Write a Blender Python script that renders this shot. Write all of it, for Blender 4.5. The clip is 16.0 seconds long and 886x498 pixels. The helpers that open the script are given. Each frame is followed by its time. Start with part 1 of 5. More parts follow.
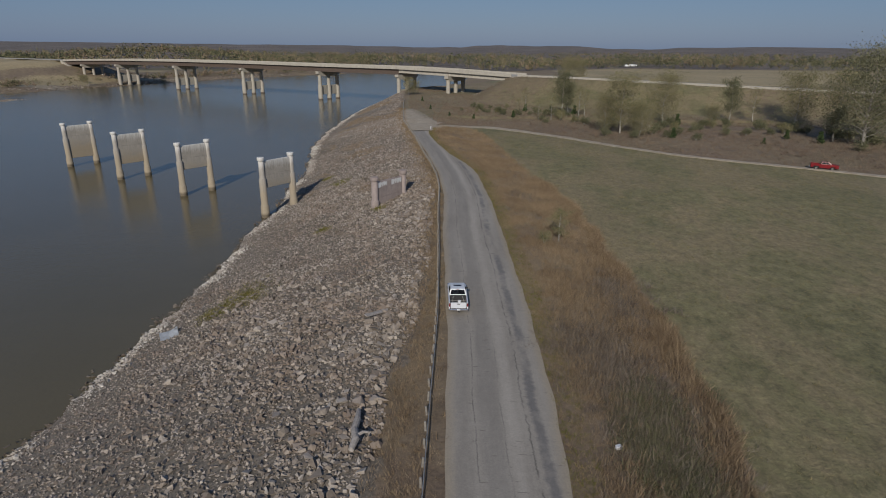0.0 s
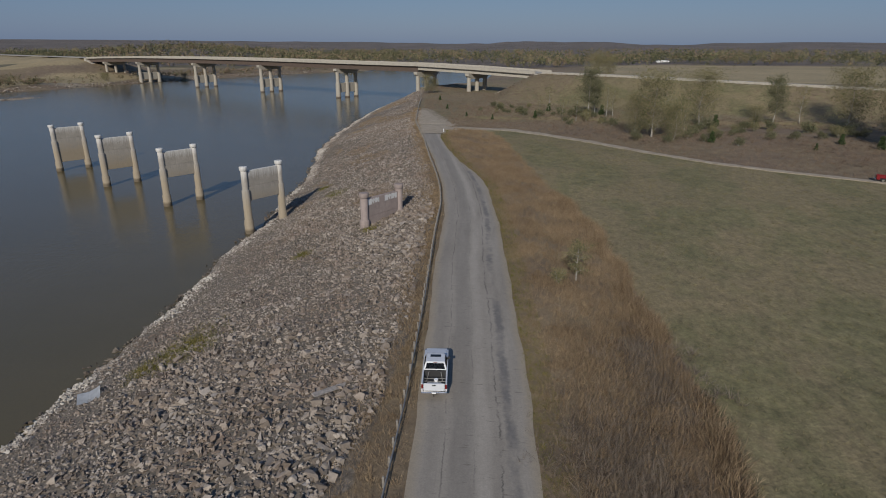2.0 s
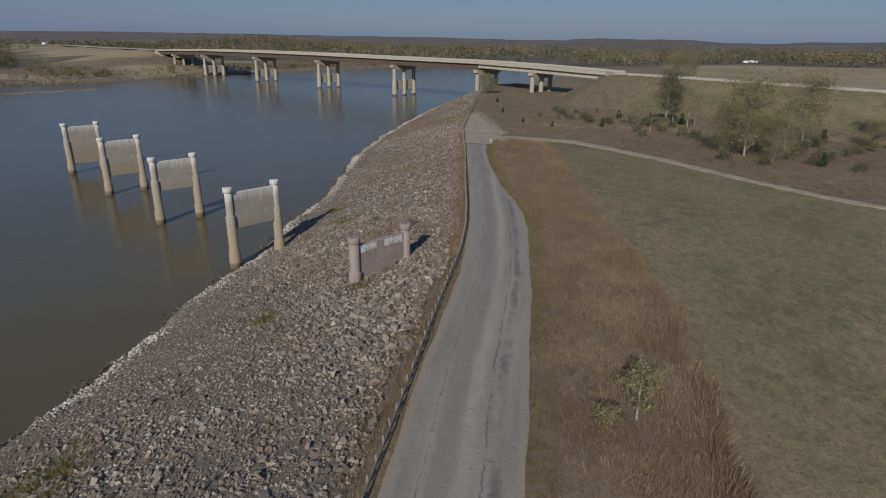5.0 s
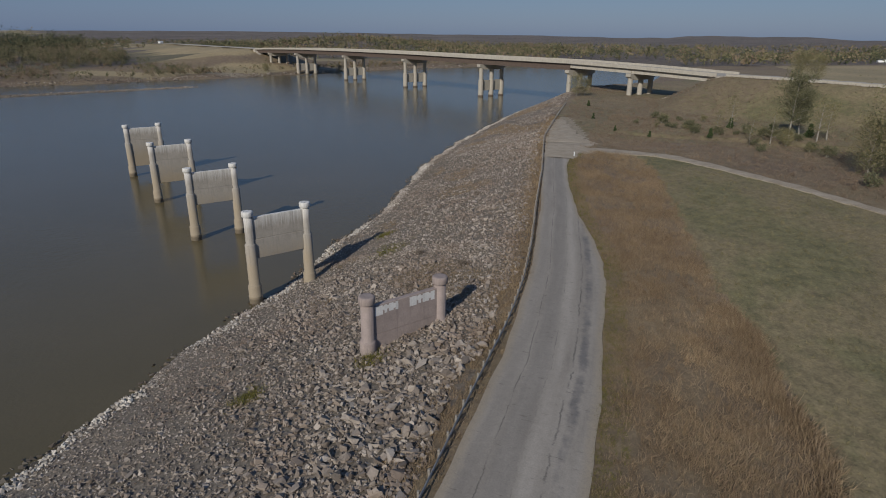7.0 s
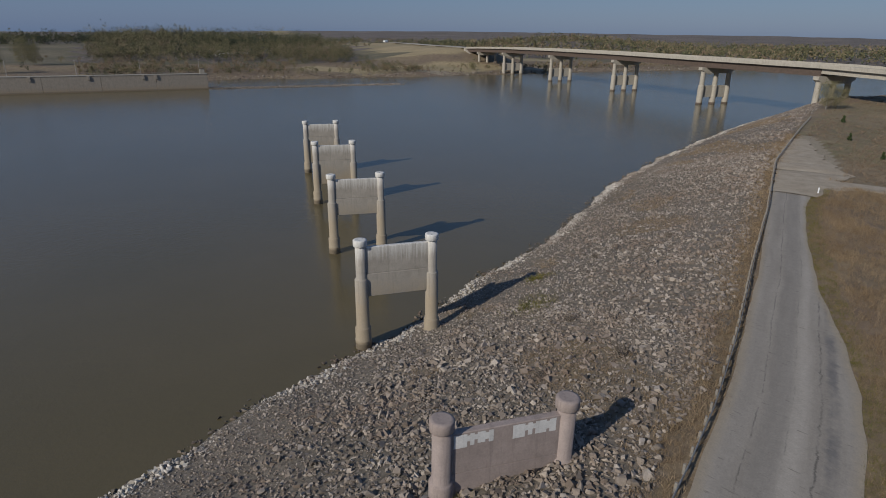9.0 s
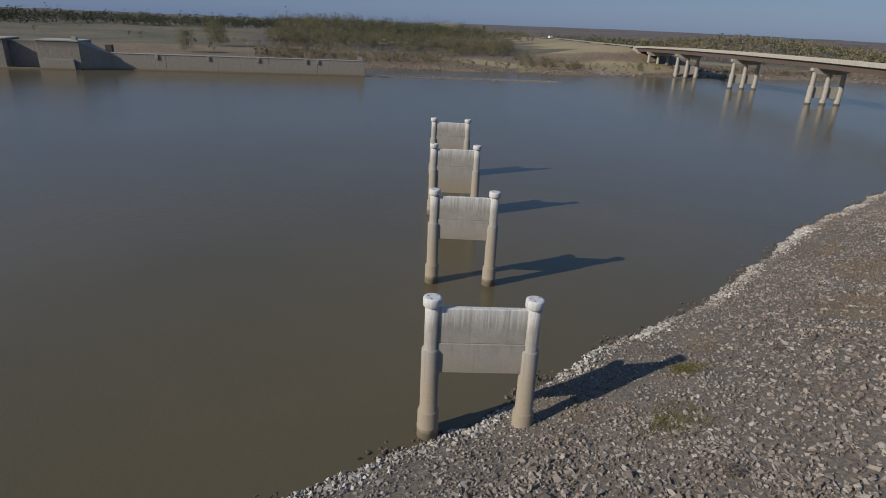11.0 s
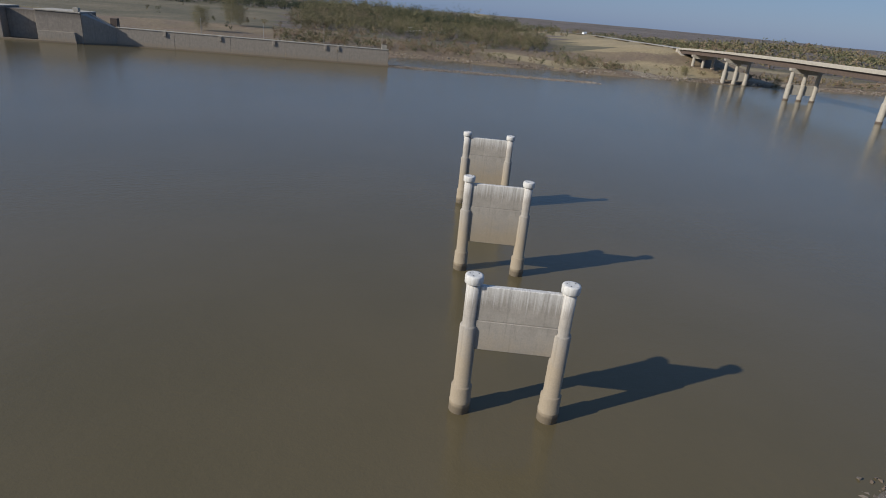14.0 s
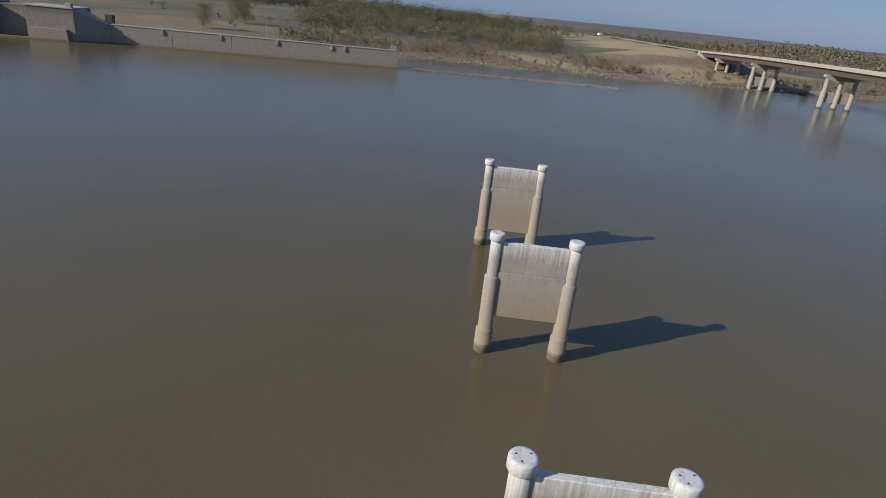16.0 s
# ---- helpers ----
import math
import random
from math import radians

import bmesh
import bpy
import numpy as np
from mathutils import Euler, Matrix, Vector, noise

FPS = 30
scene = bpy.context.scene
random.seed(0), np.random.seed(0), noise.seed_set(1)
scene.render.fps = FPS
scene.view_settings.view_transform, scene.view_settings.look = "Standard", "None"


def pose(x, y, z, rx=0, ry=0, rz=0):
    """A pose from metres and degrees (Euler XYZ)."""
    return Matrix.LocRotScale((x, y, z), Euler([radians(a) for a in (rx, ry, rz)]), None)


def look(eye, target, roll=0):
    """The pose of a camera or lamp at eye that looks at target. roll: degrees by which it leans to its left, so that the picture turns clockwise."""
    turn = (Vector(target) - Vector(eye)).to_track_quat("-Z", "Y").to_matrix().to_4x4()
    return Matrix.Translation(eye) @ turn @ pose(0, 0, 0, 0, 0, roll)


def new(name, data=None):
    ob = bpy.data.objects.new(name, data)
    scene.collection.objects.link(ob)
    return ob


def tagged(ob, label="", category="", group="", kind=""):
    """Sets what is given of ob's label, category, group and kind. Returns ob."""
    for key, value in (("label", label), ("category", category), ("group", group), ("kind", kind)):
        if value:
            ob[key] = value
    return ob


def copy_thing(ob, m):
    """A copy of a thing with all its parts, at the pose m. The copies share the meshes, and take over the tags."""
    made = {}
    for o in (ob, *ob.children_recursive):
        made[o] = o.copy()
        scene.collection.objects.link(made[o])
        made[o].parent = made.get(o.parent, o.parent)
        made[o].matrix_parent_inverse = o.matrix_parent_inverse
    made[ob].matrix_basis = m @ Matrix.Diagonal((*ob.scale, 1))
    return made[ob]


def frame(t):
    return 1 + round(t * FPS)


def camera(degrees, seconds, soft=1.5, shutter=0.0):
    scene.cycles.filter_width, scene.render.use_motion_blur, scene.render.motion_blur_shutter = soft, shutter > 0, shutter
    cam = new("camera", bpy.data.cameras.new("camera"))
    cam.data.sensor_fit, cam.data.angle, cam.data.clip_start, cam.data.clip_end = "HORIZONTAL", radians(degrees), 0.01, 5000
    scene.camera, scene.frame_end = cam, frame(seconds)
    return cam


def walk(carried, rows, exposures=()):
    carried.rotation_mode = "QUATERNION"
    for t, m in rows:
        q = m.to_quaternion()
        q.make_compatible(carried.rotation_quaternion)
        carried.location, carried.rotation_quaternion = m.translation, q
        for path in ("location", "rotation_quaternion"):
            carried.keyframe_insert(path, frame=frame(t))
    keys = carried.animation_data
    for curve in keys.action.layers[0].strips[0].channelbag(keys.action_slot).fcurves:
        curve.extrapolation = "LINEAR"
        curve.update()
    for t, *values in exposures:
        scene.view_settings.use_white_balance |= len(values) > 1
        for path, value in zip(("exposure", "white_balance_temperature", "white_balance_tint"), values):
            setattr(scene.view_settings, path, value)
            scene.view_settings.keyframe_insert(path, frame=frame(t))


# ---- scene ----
cam = camera(74.4, 16.0, 1.0)
PATH = [
    (0, (4.345, -3.551, 35.481), (4.201, -1.666, 34.829), 0.44),
    (0.5, (4.984, 0.235, 35.598), (4.821, 2.117, 34.942), 0.29),
    (1, (5.710, 4.347, 35.434), (5.519, 6.227, 34.778), 0.31),
    (1.5, (6.462, 8.535, 35.268), (6.251, 10.412, 34.609), 0.33),
    (2, (7.138, 12.721, 35.235), (6.907, 14.594, 34.572), 0.22),
    (2.5, (7.830, 17.177, 35.225), (7.557, 19.043, 34.559), 0.01),
    (3, (8.384, 21.582, 35.051), (8.060, 23.440, 34.384), -0.02),
    (3.5, (8.662, 26.047, 34.835), (8.288, 27.895, 34.166), 0.16),
    (6, (9.582, 48.023, 35.521), (9.063, 49.830, 34.839), 0.54),
    (6.5, (9.286, 53.093, 35.401), (8.683, 54.873, 34.717), 0.25),
    (7, (8.460, 58.268, 35.172), (7.739, 60.003, 34.487), 0.63),
    (7.5, (7.590, 63.499, 34.933), (6.751, 65.180, 34.248), 0.49),
    (8, (6.485, 68.425, 34.932), (5.509, 70.029, 34.243), 0.59),
    (8.5, (4.837, 73.642, 34.631), (3.719, 75.149, 33.940), 0.84),
    (9, (2.966, 78.629, 34.202), (1.702, 80.016, 33.511), 0.73),
    (9.5, (0.370, 83.292, 33.714), (-1.021, 84.548, 33.014), 1.32),
    (10, (-2.429, 87.821, 33.423), (-3.929, 88.945, 32.726), 0.99),
    (12.5, (-21.279, 101.661, 32.903), (-22.867, 102.632, 32.172), 3.71),
    (13.5, (-31.205, 106.491, 32.572), (-32.788, 107.461, 31.828), 4.97),
    (14.5, (-40.839, 110.837, 32.444), (-42.422, 111.801, 31.692), 5.85),
    (15.5, (-50.077, 115.371, 32.476), (-51.668, 116.321, 31.722), 5.93),
    (16, (-54.551, 117.861, 32.555), (-56.144, 118.805, 31.800), 6.08),
]
walk(cam, [(t, look(e, g, r)) for t, e, g, r in PATH], [(0, 0.0), (9.0, 0.0), (10.2, 0.12), (12.5, 0.37), (16, 0.5)])

# ---- light ----
world = bpy.data.worlds.new("world")
scene.world = world
world.use_nodes = True
wn = world.node_tree
sky = wn.nodes.new("ShaderNodeTexSky")
sky.sky_type = "NISHITA"
sky.sun_disc = False
sky.sun_elevation = radians(28)
sky.sun_rotation = radians(183.5)
sky.air_density, sky.dust_density, sky.ozone_density = 1.0, 0.6, 2.0
# A flat blue, mixed into the sky texture, stands in for even haze.
haze_tint = wn.nodes.new("ShaderNodeMix")
haze_tint.data_type = "RGBA"
haze_tint.inputs[0].default_value = 0.72
haze_tint.inputs[7].default_value = (1.12, 2.15, 4.45, 1)
wn.links.new(sky.outputs[0], haze_tint.inputs[6])
wn.links.new(haze_tint.outputs[2], wn.nodes["Background"].inputs[0])
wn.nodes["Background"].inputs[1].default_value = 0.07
sun = new("sun", bpy.data.lights.new("sun", "SUN"))
sun.data.energy, sun.data.angle, sun.data.color = 3.7, radians(0.6), (1.0, 0.93, 0.82)
sun.matrix_world = look((0, 0, 60), (0.06, 1.0, 60 - 0.532))


# ---- materials ----
class Tree:
    """A material's node tree, built with short calls."""

    def __init__(self, name):
        self.mat = bpy.data.materials.new(name)
        self.mat.use_nodes = True
        self.t = self.mat.node_tree
        self.bsdf = self.t.nodes["Principled BSDF"]

    def node(self, kind, **values):
        n = self.t.nodes.new(kind)
        for k, v in values.items():
            n.inputs[k.replace("_", " ")].default_value = v
        return n

    def link(self, a, b):
        self.t.links.new(a, b)

    def coords(self, kind="Object"):
        return self.node("ShaderNodeTexCoord").outputs[kind]

    def scaled(self, vec, s):
        m = self.node("ShaderNodeMapping")
        m.inputs["Scale"].default_value = s
        self.link(vec, m.inputs["Vector"])
        return m.outputs[0]

    def noise(self, vec, scale, detail=4.0, rough=0.6):
        n = self.node("ShaderNodeTexNoise", Scale=scale, Detail=detail, Roughness=rough)
        self.link(vec, n.inputs["Vector"])
        return n.outputs[0]

    def ramp(self, fac, stops):
        r = self.node("ShaderNodeValToRGB")
        e = r.color_ramp.elements
        while len(e) < len(stops):
            e.new(0.5)
        for k, (p, c) in zip(e, stops):
            k.position = p
            k.color = (*c, 1) if isinstance(c, tuple) else (c, c, c, 1)
        self.link(fac, r.inputs[0])
        return r.outputs[0]

    def mix(self, fac, a, b, blend="MIX"):
        m = self.t.nodes.new("ShaderNodeMix")
        m.data_type, m.blend_type = "RGBA", blend
        for v, k in ((fac, 0), (a, 6), (b, 7)):
            if isinstance(v, (int, float)):
                m.inputs[k].default_value = v
            elif isinstance(v, tuple):
                m.inputs[k].default_value = (*v, 1)
            else:
                self.link(v, m.inputs[k])
        return m.outputs[2]

    def math(self, op, a, b=0.0, c=0.0):
        m = self.t.nodes.new("ShaderNodeMath")
        m.operation = op
        for v, k in ((a, 0), (b, 1), (c, 2)):
            if isinstance(v, (int, float)):
                m.inputs[k].default_value = v
            else:
                self.link(v, m.inputs[k])
        return m.outputs[0]

    def split(self, vec):
        s = self.node("ShaderNodeSeparateXYZ")
        self.link(vec, s.inputs[0])
        return s.outputs

    def bump(self, h, strength=0.4, distance=0.05):
        b = self.node("ShaderNodeBump", Strength=strength, Distance=distance)
        self.link(h, b.inputs["Height"])
        self.link(b.outputs[0], self.bsdf.inputs["Normal"])

    def set(self, color=None, rough=0.8, metal=0.0):
        if isinstance(color, tuple):
            self.bsdf.inputs["Base Color"].default_value = (*color, 1)
        elif color is not None:
            self.link(color, self.bsdf.inputs["Base Color"])
        if isinstance(rough, (int, float)):
            self.bsdf.inputs["Roughness"].default_value = rough
        else:
            self.link(rough, self.bsdf.inputs["Roughness"])
        self.bsdf.inputs["Metallic"].default_value = metal
        return self.mat


def plain(name, color, rough=0.6, metal=0.0, vary=0.12, scale=6.0):
    """A surface of one colour with fine uneven tone."""
    k = Tree(name)
    n = k.noise(k.coords(), scale, 5)
    lo, hi = (tuple(c * (1 - vary) for c in color), tuple(min(1, c * (1 + vary)) for c in color))
    k.bump(n, 0.08, 0.01)
    return k.set(k.ramp(n, [(0.3, lo), (0.7, hi)]), rough, metal)


def make_ground():
    k = Tree("grass_and_earth")
    v = k.coords()
    at = k.node("ShaderNodeAttribute")
    at.attribute_name = "zone"
    sep = k.node("ShaderNodeSeparateColor")
    k.link(at.outputs["Color"], sep.inputs[0])
    big, mid, fine = k.noise(v, 0.035, 4), k.noise(v, 0.35, 5, 0.65), k.noise(v, 3.2, 5, 0.7)
    brown = k.ramp(mid, [(0.25, (0.120, 0.090, 0.056)), (0.5, (0.190, 0.145, 0.090)), (0.75, (0.255, 0.200, 0.130))])
    red = k.ramp(mid, [(0.3, (0.125, 0.090, 0.066)), (0.7, (0.200, 0.150, 0.105))])
    brown = k.mix(k.ramp(big, [(0.4, 0.0), (0.62, 1.0)]), brown, red)
    green = k.ramp(mid, [(0.22, (0.108, 0.101, 0.047)), (0.5, (0.152, 0.138, 0.068)), (0.78, (0.215, 0.187, 0.102))])
    straw = k.ramp(k.noise(k.scaled(v, (1.0, 0.55, 1)), 0.07, 6, 0.72), [(0.44, 0.0), (0.56, 1.0)])
    green = k.mix(k.math("MULTIPLY", straw, 0.85), green, (0.208, 0.166, 0.096))
    tuft_tone = k.ramp(k.noise(k.scaled(v, (1.0, 0.6, 1)), 1.15, 7, 0.8), [(0.36, 0.66), (0.5, 1.0), (0.66, 1.30)])
    green = k.mix(1.0, green, tuft_tone, "MULTIPLY")
    tan = k.ramp(mid, [(0.25, (0.23, 0.18, 0.105)), (0.75, (0.34, 0.28, 0.17))])
    rock = k.ramp(k.noise(v, 2.2, 6, 0.75), [(0.3, (0.066, 0.055, 0.045)), (0.5, (0.148, 0.125, 0.104)), (0.72, (0.25, 0.215, 0.185))])
    dirt = k.ramp(fine, [(0.3, (0.20, 0.165, 0.12)), (0.7, (0.32, 0.275, 0.215))])
    rag = k.math("MULTIPLY_ADD", k.math("SUBTRACT", k.noise(v, 0.55, 5, 0.7), 0.5), 0.9, 0.0)

    def mask(ch):
        return k.ramp(k.math("ADD", ch, rag), [(0.40, 0.0), (0.60, 1.0)])

    col = k.mix(mask(sep.outputs[1]), brown, green)
    col = k.mix(mask(at.outputs["Alpha"]), col, tan)
    col = k.mix(mask(sep.outputs[0]), col, rock)
    col = k.mix(mask(sep.outputs[2]), col, dirt)
    col = k.mix(1.0, col, k.ramp(fine, [(0.2, 0.62), (0.8, 1.32)]), "MULTIPLY")
    wide = k.noise(v, 0.011, 5, 0.7)
    col = k.mix(1.0, col, k.ramp(wide, [(0.3, (0.74, 0.76, 0.72)), (0.7, (1.18, 1.15, 1.10))]), "MULTIPLY")
    k.bump(k.math("ADD", fine, k.math("MULTIPLY", mid, 2.0)), 0.45, 0.2)
    return k.set(col, 0.95)


def make_asphalt():
    """u runs across the road from its left edge, v along it, in metres."""
    k = Tree("worn_asphalt")
    uv = k.coords("UV")
    u = k.split(uv)[0]
    part_uv = k.node("ShaderNodeUVMap")
    part_uv.uv_map = "across"
    f = k.split(part_uv.outputs[0])[0]
    grain, speck = k.noise(uv, 7.0, 6, 0.8), k.noise(uv, 1.6, 6, 0.75)
    blot = k.noise(k.scaled(uv, (0.55, 0.06, 1)), 1.0, 6, 0.65)
    col = k.ramp(blot, [(0.28, (0.205, 0.182, 0.155)), (0.5, (0.262, 0.236, 0.203)), (0.75, (0.318, 0.288, 0.250))])
    slow = k.math("SUBTRACT", k.noise(k.scaled(uv, (0.0, 0.03, 1)), 1.0, 2, 0.5), 0.5)
    jit = k.math("SUBTRACT", k.noise(k.scaled(uv, (0.3, 1.1, 1)), 1.0, 6, 0.8), 0.5)

    def band(at, width, soft, amp, rag):
        c = k.math("ADD", k.math("SUBTRACT", u, at), k.math("ADD", k.math("MULTIPLY", slow, amp), k.math("MULTIPLY", jit, rag)))
        return k.ramp(k.math("ABSOLUTE", c), [(width, 1.0), (width + soft, 0.0)])

    def gaps(freq, lo, hi):
        return k.ramp(k.noise(k.scaled(uv, (0.12, freq, 1)), 1.0, 5, 0.75), [(lo, 0.0), (hi, 1.0)])

    def lay(col, where, how, tone):
        return k.mix(k.math("MULTIPLY", where, how), col, tone)

    col = lay(col, band(3.3, 0.55, 0.6, 0.5, 0.5), 0.40, (0.170, 0.156, 0.140))
    col = lay(col, band(1.3, 0.25, 0.5, 0.5, 0.5), 0.30, (0.185, 0.168, 0.150))
    col = lay(col, band(4.8, 0.15, 0.5, 0.5, 0.4), 0.35, (0.39, 0.355, 0.31))
    col = lay(col, k.math("MULTIPLY", band(6.75, 0.20, 0.28, 0.5, 1.2), gaps(0.09, 0.42, 0.56)), 0.8, (0.120, 0.114, 0.112))
    col = lay(col, k.math("MULTIPLY", band(5.95, 0.02, 0.07, 0.5, 0.8), gaps(0.35, 0.40, 0.55)), 0.75, (0.070, 0.064, 0.058))
    col = lay(col, k.math("MULTIPLY", band(2.15, 0.01, 0.06, 0.3, 0.35), gaps(0.30, 0.42, 0.56)), 0.70, (0.080, 0.073, 0.065))
    col = lay(col, k.math("MULTIPLY", band(4.2, 0.01, 0.05, 0.4, 0.5), gaps(0.30, 0.46, 0.60)), 0.50, (0.090, 0.083, 0.075))
    marks = k.ramp(k.noise(k.scaled(uv, (0.7, 4.0, 1)), 1.0, 4, 0.6), [(0.63, 0.0), (0.69, 1.0)])
    col = lay(col, marks, 0.62, (0.105, 0.090, 0.076))
    side = k.math("MULTIPLY", k.math("ABSOLUTE", k.math("SUBTRACT", f, 0.5)), 2.0)
    edge = k.ramp(k.math("ADD", side, k.math("MULTIPLY", k.math("SUBTRACT", speck, 0.5), 0.22)), [(0.80, 0.0), (0.96, 1.0)])
    col = lay(col, edge, 0.85, (0.285, 0.240, 0.180))
    col = k.mix(1.0, col, k.ramp(grain, [(0.2, 0.74), (0.8, 1.22)]), "MULTIPLY")
    col = k.mix(1.0, col, k.ramp(speck, [(0.2, 0.86), (0.8, 1.12)]), "MULTIPLY")
    k.bump(grain, 0.3, 0.02)
    return k.set(col, 0.92)


def make_track():
    k = Tree("dusty_gravel")
    v = k.coords()
    a, b = k.noise(v, 0.4, 5, 0.7), k.noise(v, 5.0, 5, 0.7)
    col = k.ramp(a, [(0.25, (0.22, 0.178, 0.128)), (0.5, (0.31, 0.262, 0.200)), (0.75, (0.38, 0.33, 0.262))])
    col = k.mix(1.0, col, k.ramp(b, [(0.25, 0.75), (0.75, 1.2)]), "MULTIPLY")
    k.bump(b, 0.4, 0.05)
    return k.set(col, 0.95)


def make_rock(name, lo, mid, hi):
    k = Tree(name)
    v = k.coords()
    r = k.node("ShaderNodeNewGeometry").outputs["Random Per Island"]
    col = k.ramp(r, [(0.0, lo), (0.5, mid), (1.0, hi)])
    n, m = k.noise(v, 3.0, 6, 0.7), k.noise(v, 0.12, 4, 0.6)
    col = k.mix(1.0, col, k.ramp(n, [(0.25, 0.72), (0.75, 1.25)]), "MULTIPLY")
    col = k.mix(k.ramp(m, [(0.44, 0.0), (0.66, 0.55)]), col, (0.165, 0.116, 0.086))
    k.bump(n, 0.5, 0.06)
    return k.set(col, 0.92)


def make_concrete(name, base, stain_top, stain_low, z_low, z_high, runs):
    """Concrete with streaks that run down from the top and a brown tide mark below."""
    k = Tree(name)
    v = k.coords()
    z = k.split(v)[2]
    a, b = k.noise(v, 0.7, 6, 0.65), k.noise(v, 7.0, 5, 0.7)
    col = k.ramp(a, [(0.25, tuple(c * 0.78 for c in base)), (0.75, tuple(c * 1.15 for c in base))])
    streak = k.noise(k.scaled(v, (5.5, 5.5, 0.13)), 1.0, 6, 0.75)
    top = k.math("MULTIPLY_ADD", k.math("SUBTRACT", z, z_high), 0.30, 0.50)
    top = k.ramp(k.math("ADD", top, k.math("MULTIPLY", k.math("SUBTRACT", streak, 0.5), 1.7)), [(0.25, 0.0), (0.95, 1.0)])
    col = k.mix(k.math("MULTIPLY", top, runs), col, stain_top)
    dark = k.ramp(k.noise(k.scaled(v, (2.1, 2.1, 0.12)), 1.3, 5, 0.7), [(0.52, 0.0), (0.70, 1.0)])
    col = k.mix(k.math("MULTIPLY", dark, 0.65), col, tuple(c * 0.58 for c in base))
    low = k.ramp(k.math("MULTIPLY_ADD", k.math("SUBTRACT", z, z_low), -0.14, k.math("MULTIPLY", a, 0.9)), [(0.30, 0.0), (0.75, 1.0)])
    col = k.mix(k.math("MULTIPLY", low, 0.75), col, stain_low)
    wet = k.ramp(k.math("ADD", z, k.math("MULTIPLY", a, 0.35)), [(0.80, 1.0), (1.0, 0.0)])
    col = k.mix(k.math("MULTIPLY", wet, 0.6), col, (0.10, 0.080, 0.056))
    col = k.mix(1.0, col, k.ramp(b, [(0.25, 0.86), (0.75, 1.12)]), "MULTIPLY")
    k.bump(b, 0.3, 0.03)
    return k.set(col, 0.85)


def make_water():
    k = Tree("muddy_water")
    v = k.coords()
    a = k.noise(v, 0.02, 4, 0.6)
    col = k.ramp(a, [(0.3, (0.088, 0.073, 0.039)), (0.7, (0.108, 0.088, 0.050))])
    rip = k.math("ADD", k.noise(k.scaled(v, (0.9, 0.55, 1)), 1.0, 4, 0.6), k.math("MULTIPLY", k.noise(v, 3.5, 3, 0.6), 0.35))
    k.bump(rip, 0.16, 0.25)
    k.bsdf.inputs["IOR"].default_value = 1.33
    return k.set(col, 0.17)


def make_leaf(name, lo, mid, hi, patch=0.25):
    k = Tree(name)
    v = k.coords()
    r = k.node("ShaderNodeNewGeometry").outputs["Random Per Island"]
    f = k.math("ADD", k.math("MULTIPLY", r, 0.5), k.math("MULTIPLY", k.noise(v, patch, 3, 0.6), 0.55))
    col = k.ramp(f, [(0.28, lo), (0.52, mid), (0.78, hi)])
    k.bsdf.inputs["Specular IOR Level"].default_value = 0.2
    return k.set(col, 0.75)


def make_woods(name, stops):
    """Foliage whose tone is set tree by tree."""
    k = Tree(name)
    at = k.node("ShaderNodeAttribute")
    at.attribute_name = "tone"
    r = k.node("ShaderNodeNewGeometry").outputs["Random Per Island"]
    f = k.math("ADD", at.outputs["Fac"], k.math("MULTIPLY", k.math("SUBTRACT", r, 0.5), 0.25))
    col = k.mix(1.0, k.ramp(f, stops), k.ramp(r, [(0.0, 0.8), (1.0, 1.25)]), "MULTIPLY")
    k.bsdf.inputs["Specular IOR Level"].default_value = 0.2
    return k.set(col, 0.8)


def make_glass():
    k = Tree("tinted_glass")
    n = k.noise(k.coords(), 2.0, 2)
    return k.set(k.ramp(n, [(0.3, (0.008, 0.010, 0.012)), (0.7, (0.014, 0.016, 0.02))]), 0.05)


def make_forest():
    k = Tree("hazy_bare_forest")
    v = k.coords()
    # Bare-wood browns, shifted bluish grey so the colour carries distance haze.
    col = k.ramp(k.noise(v, 0.006, 5, 0.7), [(0.3, (0.105, 0.092, 0.082)), (0.5, (0.145, 0.124, 0.112)), (0.7, (0.195, 0.162, 0.142))])
    col = k.mix(1.0, col, k.ramp(k.noise(k.scaled(v, (1, 1, 0.4)), 0.09, 6, 0.8), [(0.3, 0.45), (0.7, 1.35)]), "MULTIPLY")
    k.bump(k.noise(v, 0.06, 6, 0.8), 0.9, 8.0)
    return k.set(col, 1.0)


def make_far_meadow():
    k = Tree("dull_shaded_meadow")
    v = k.coords()
    # Olive and brown patches, their colour set darker to stand for shaded grass.
    col = k.ramp(k.noise(v, 0.014, 6, 0.7), [(0.3, (0.070, 0.066, 0.038)), (0.5, (0.112, 0.098, 0.060)), (0.72, (0.175, 0.142, 0.092))])
    col = k.mix(1.0, col, k.ramp(k.noise(v, 0.2, 6, 0.75), [(0.3, 0.65), (0.7, 1.25)]), "MULTIPLY")
    k.bump(k.noise(v, 0.4, 5, 0.7), 0.5, 0.5)
    return k.set(col, 0.95)


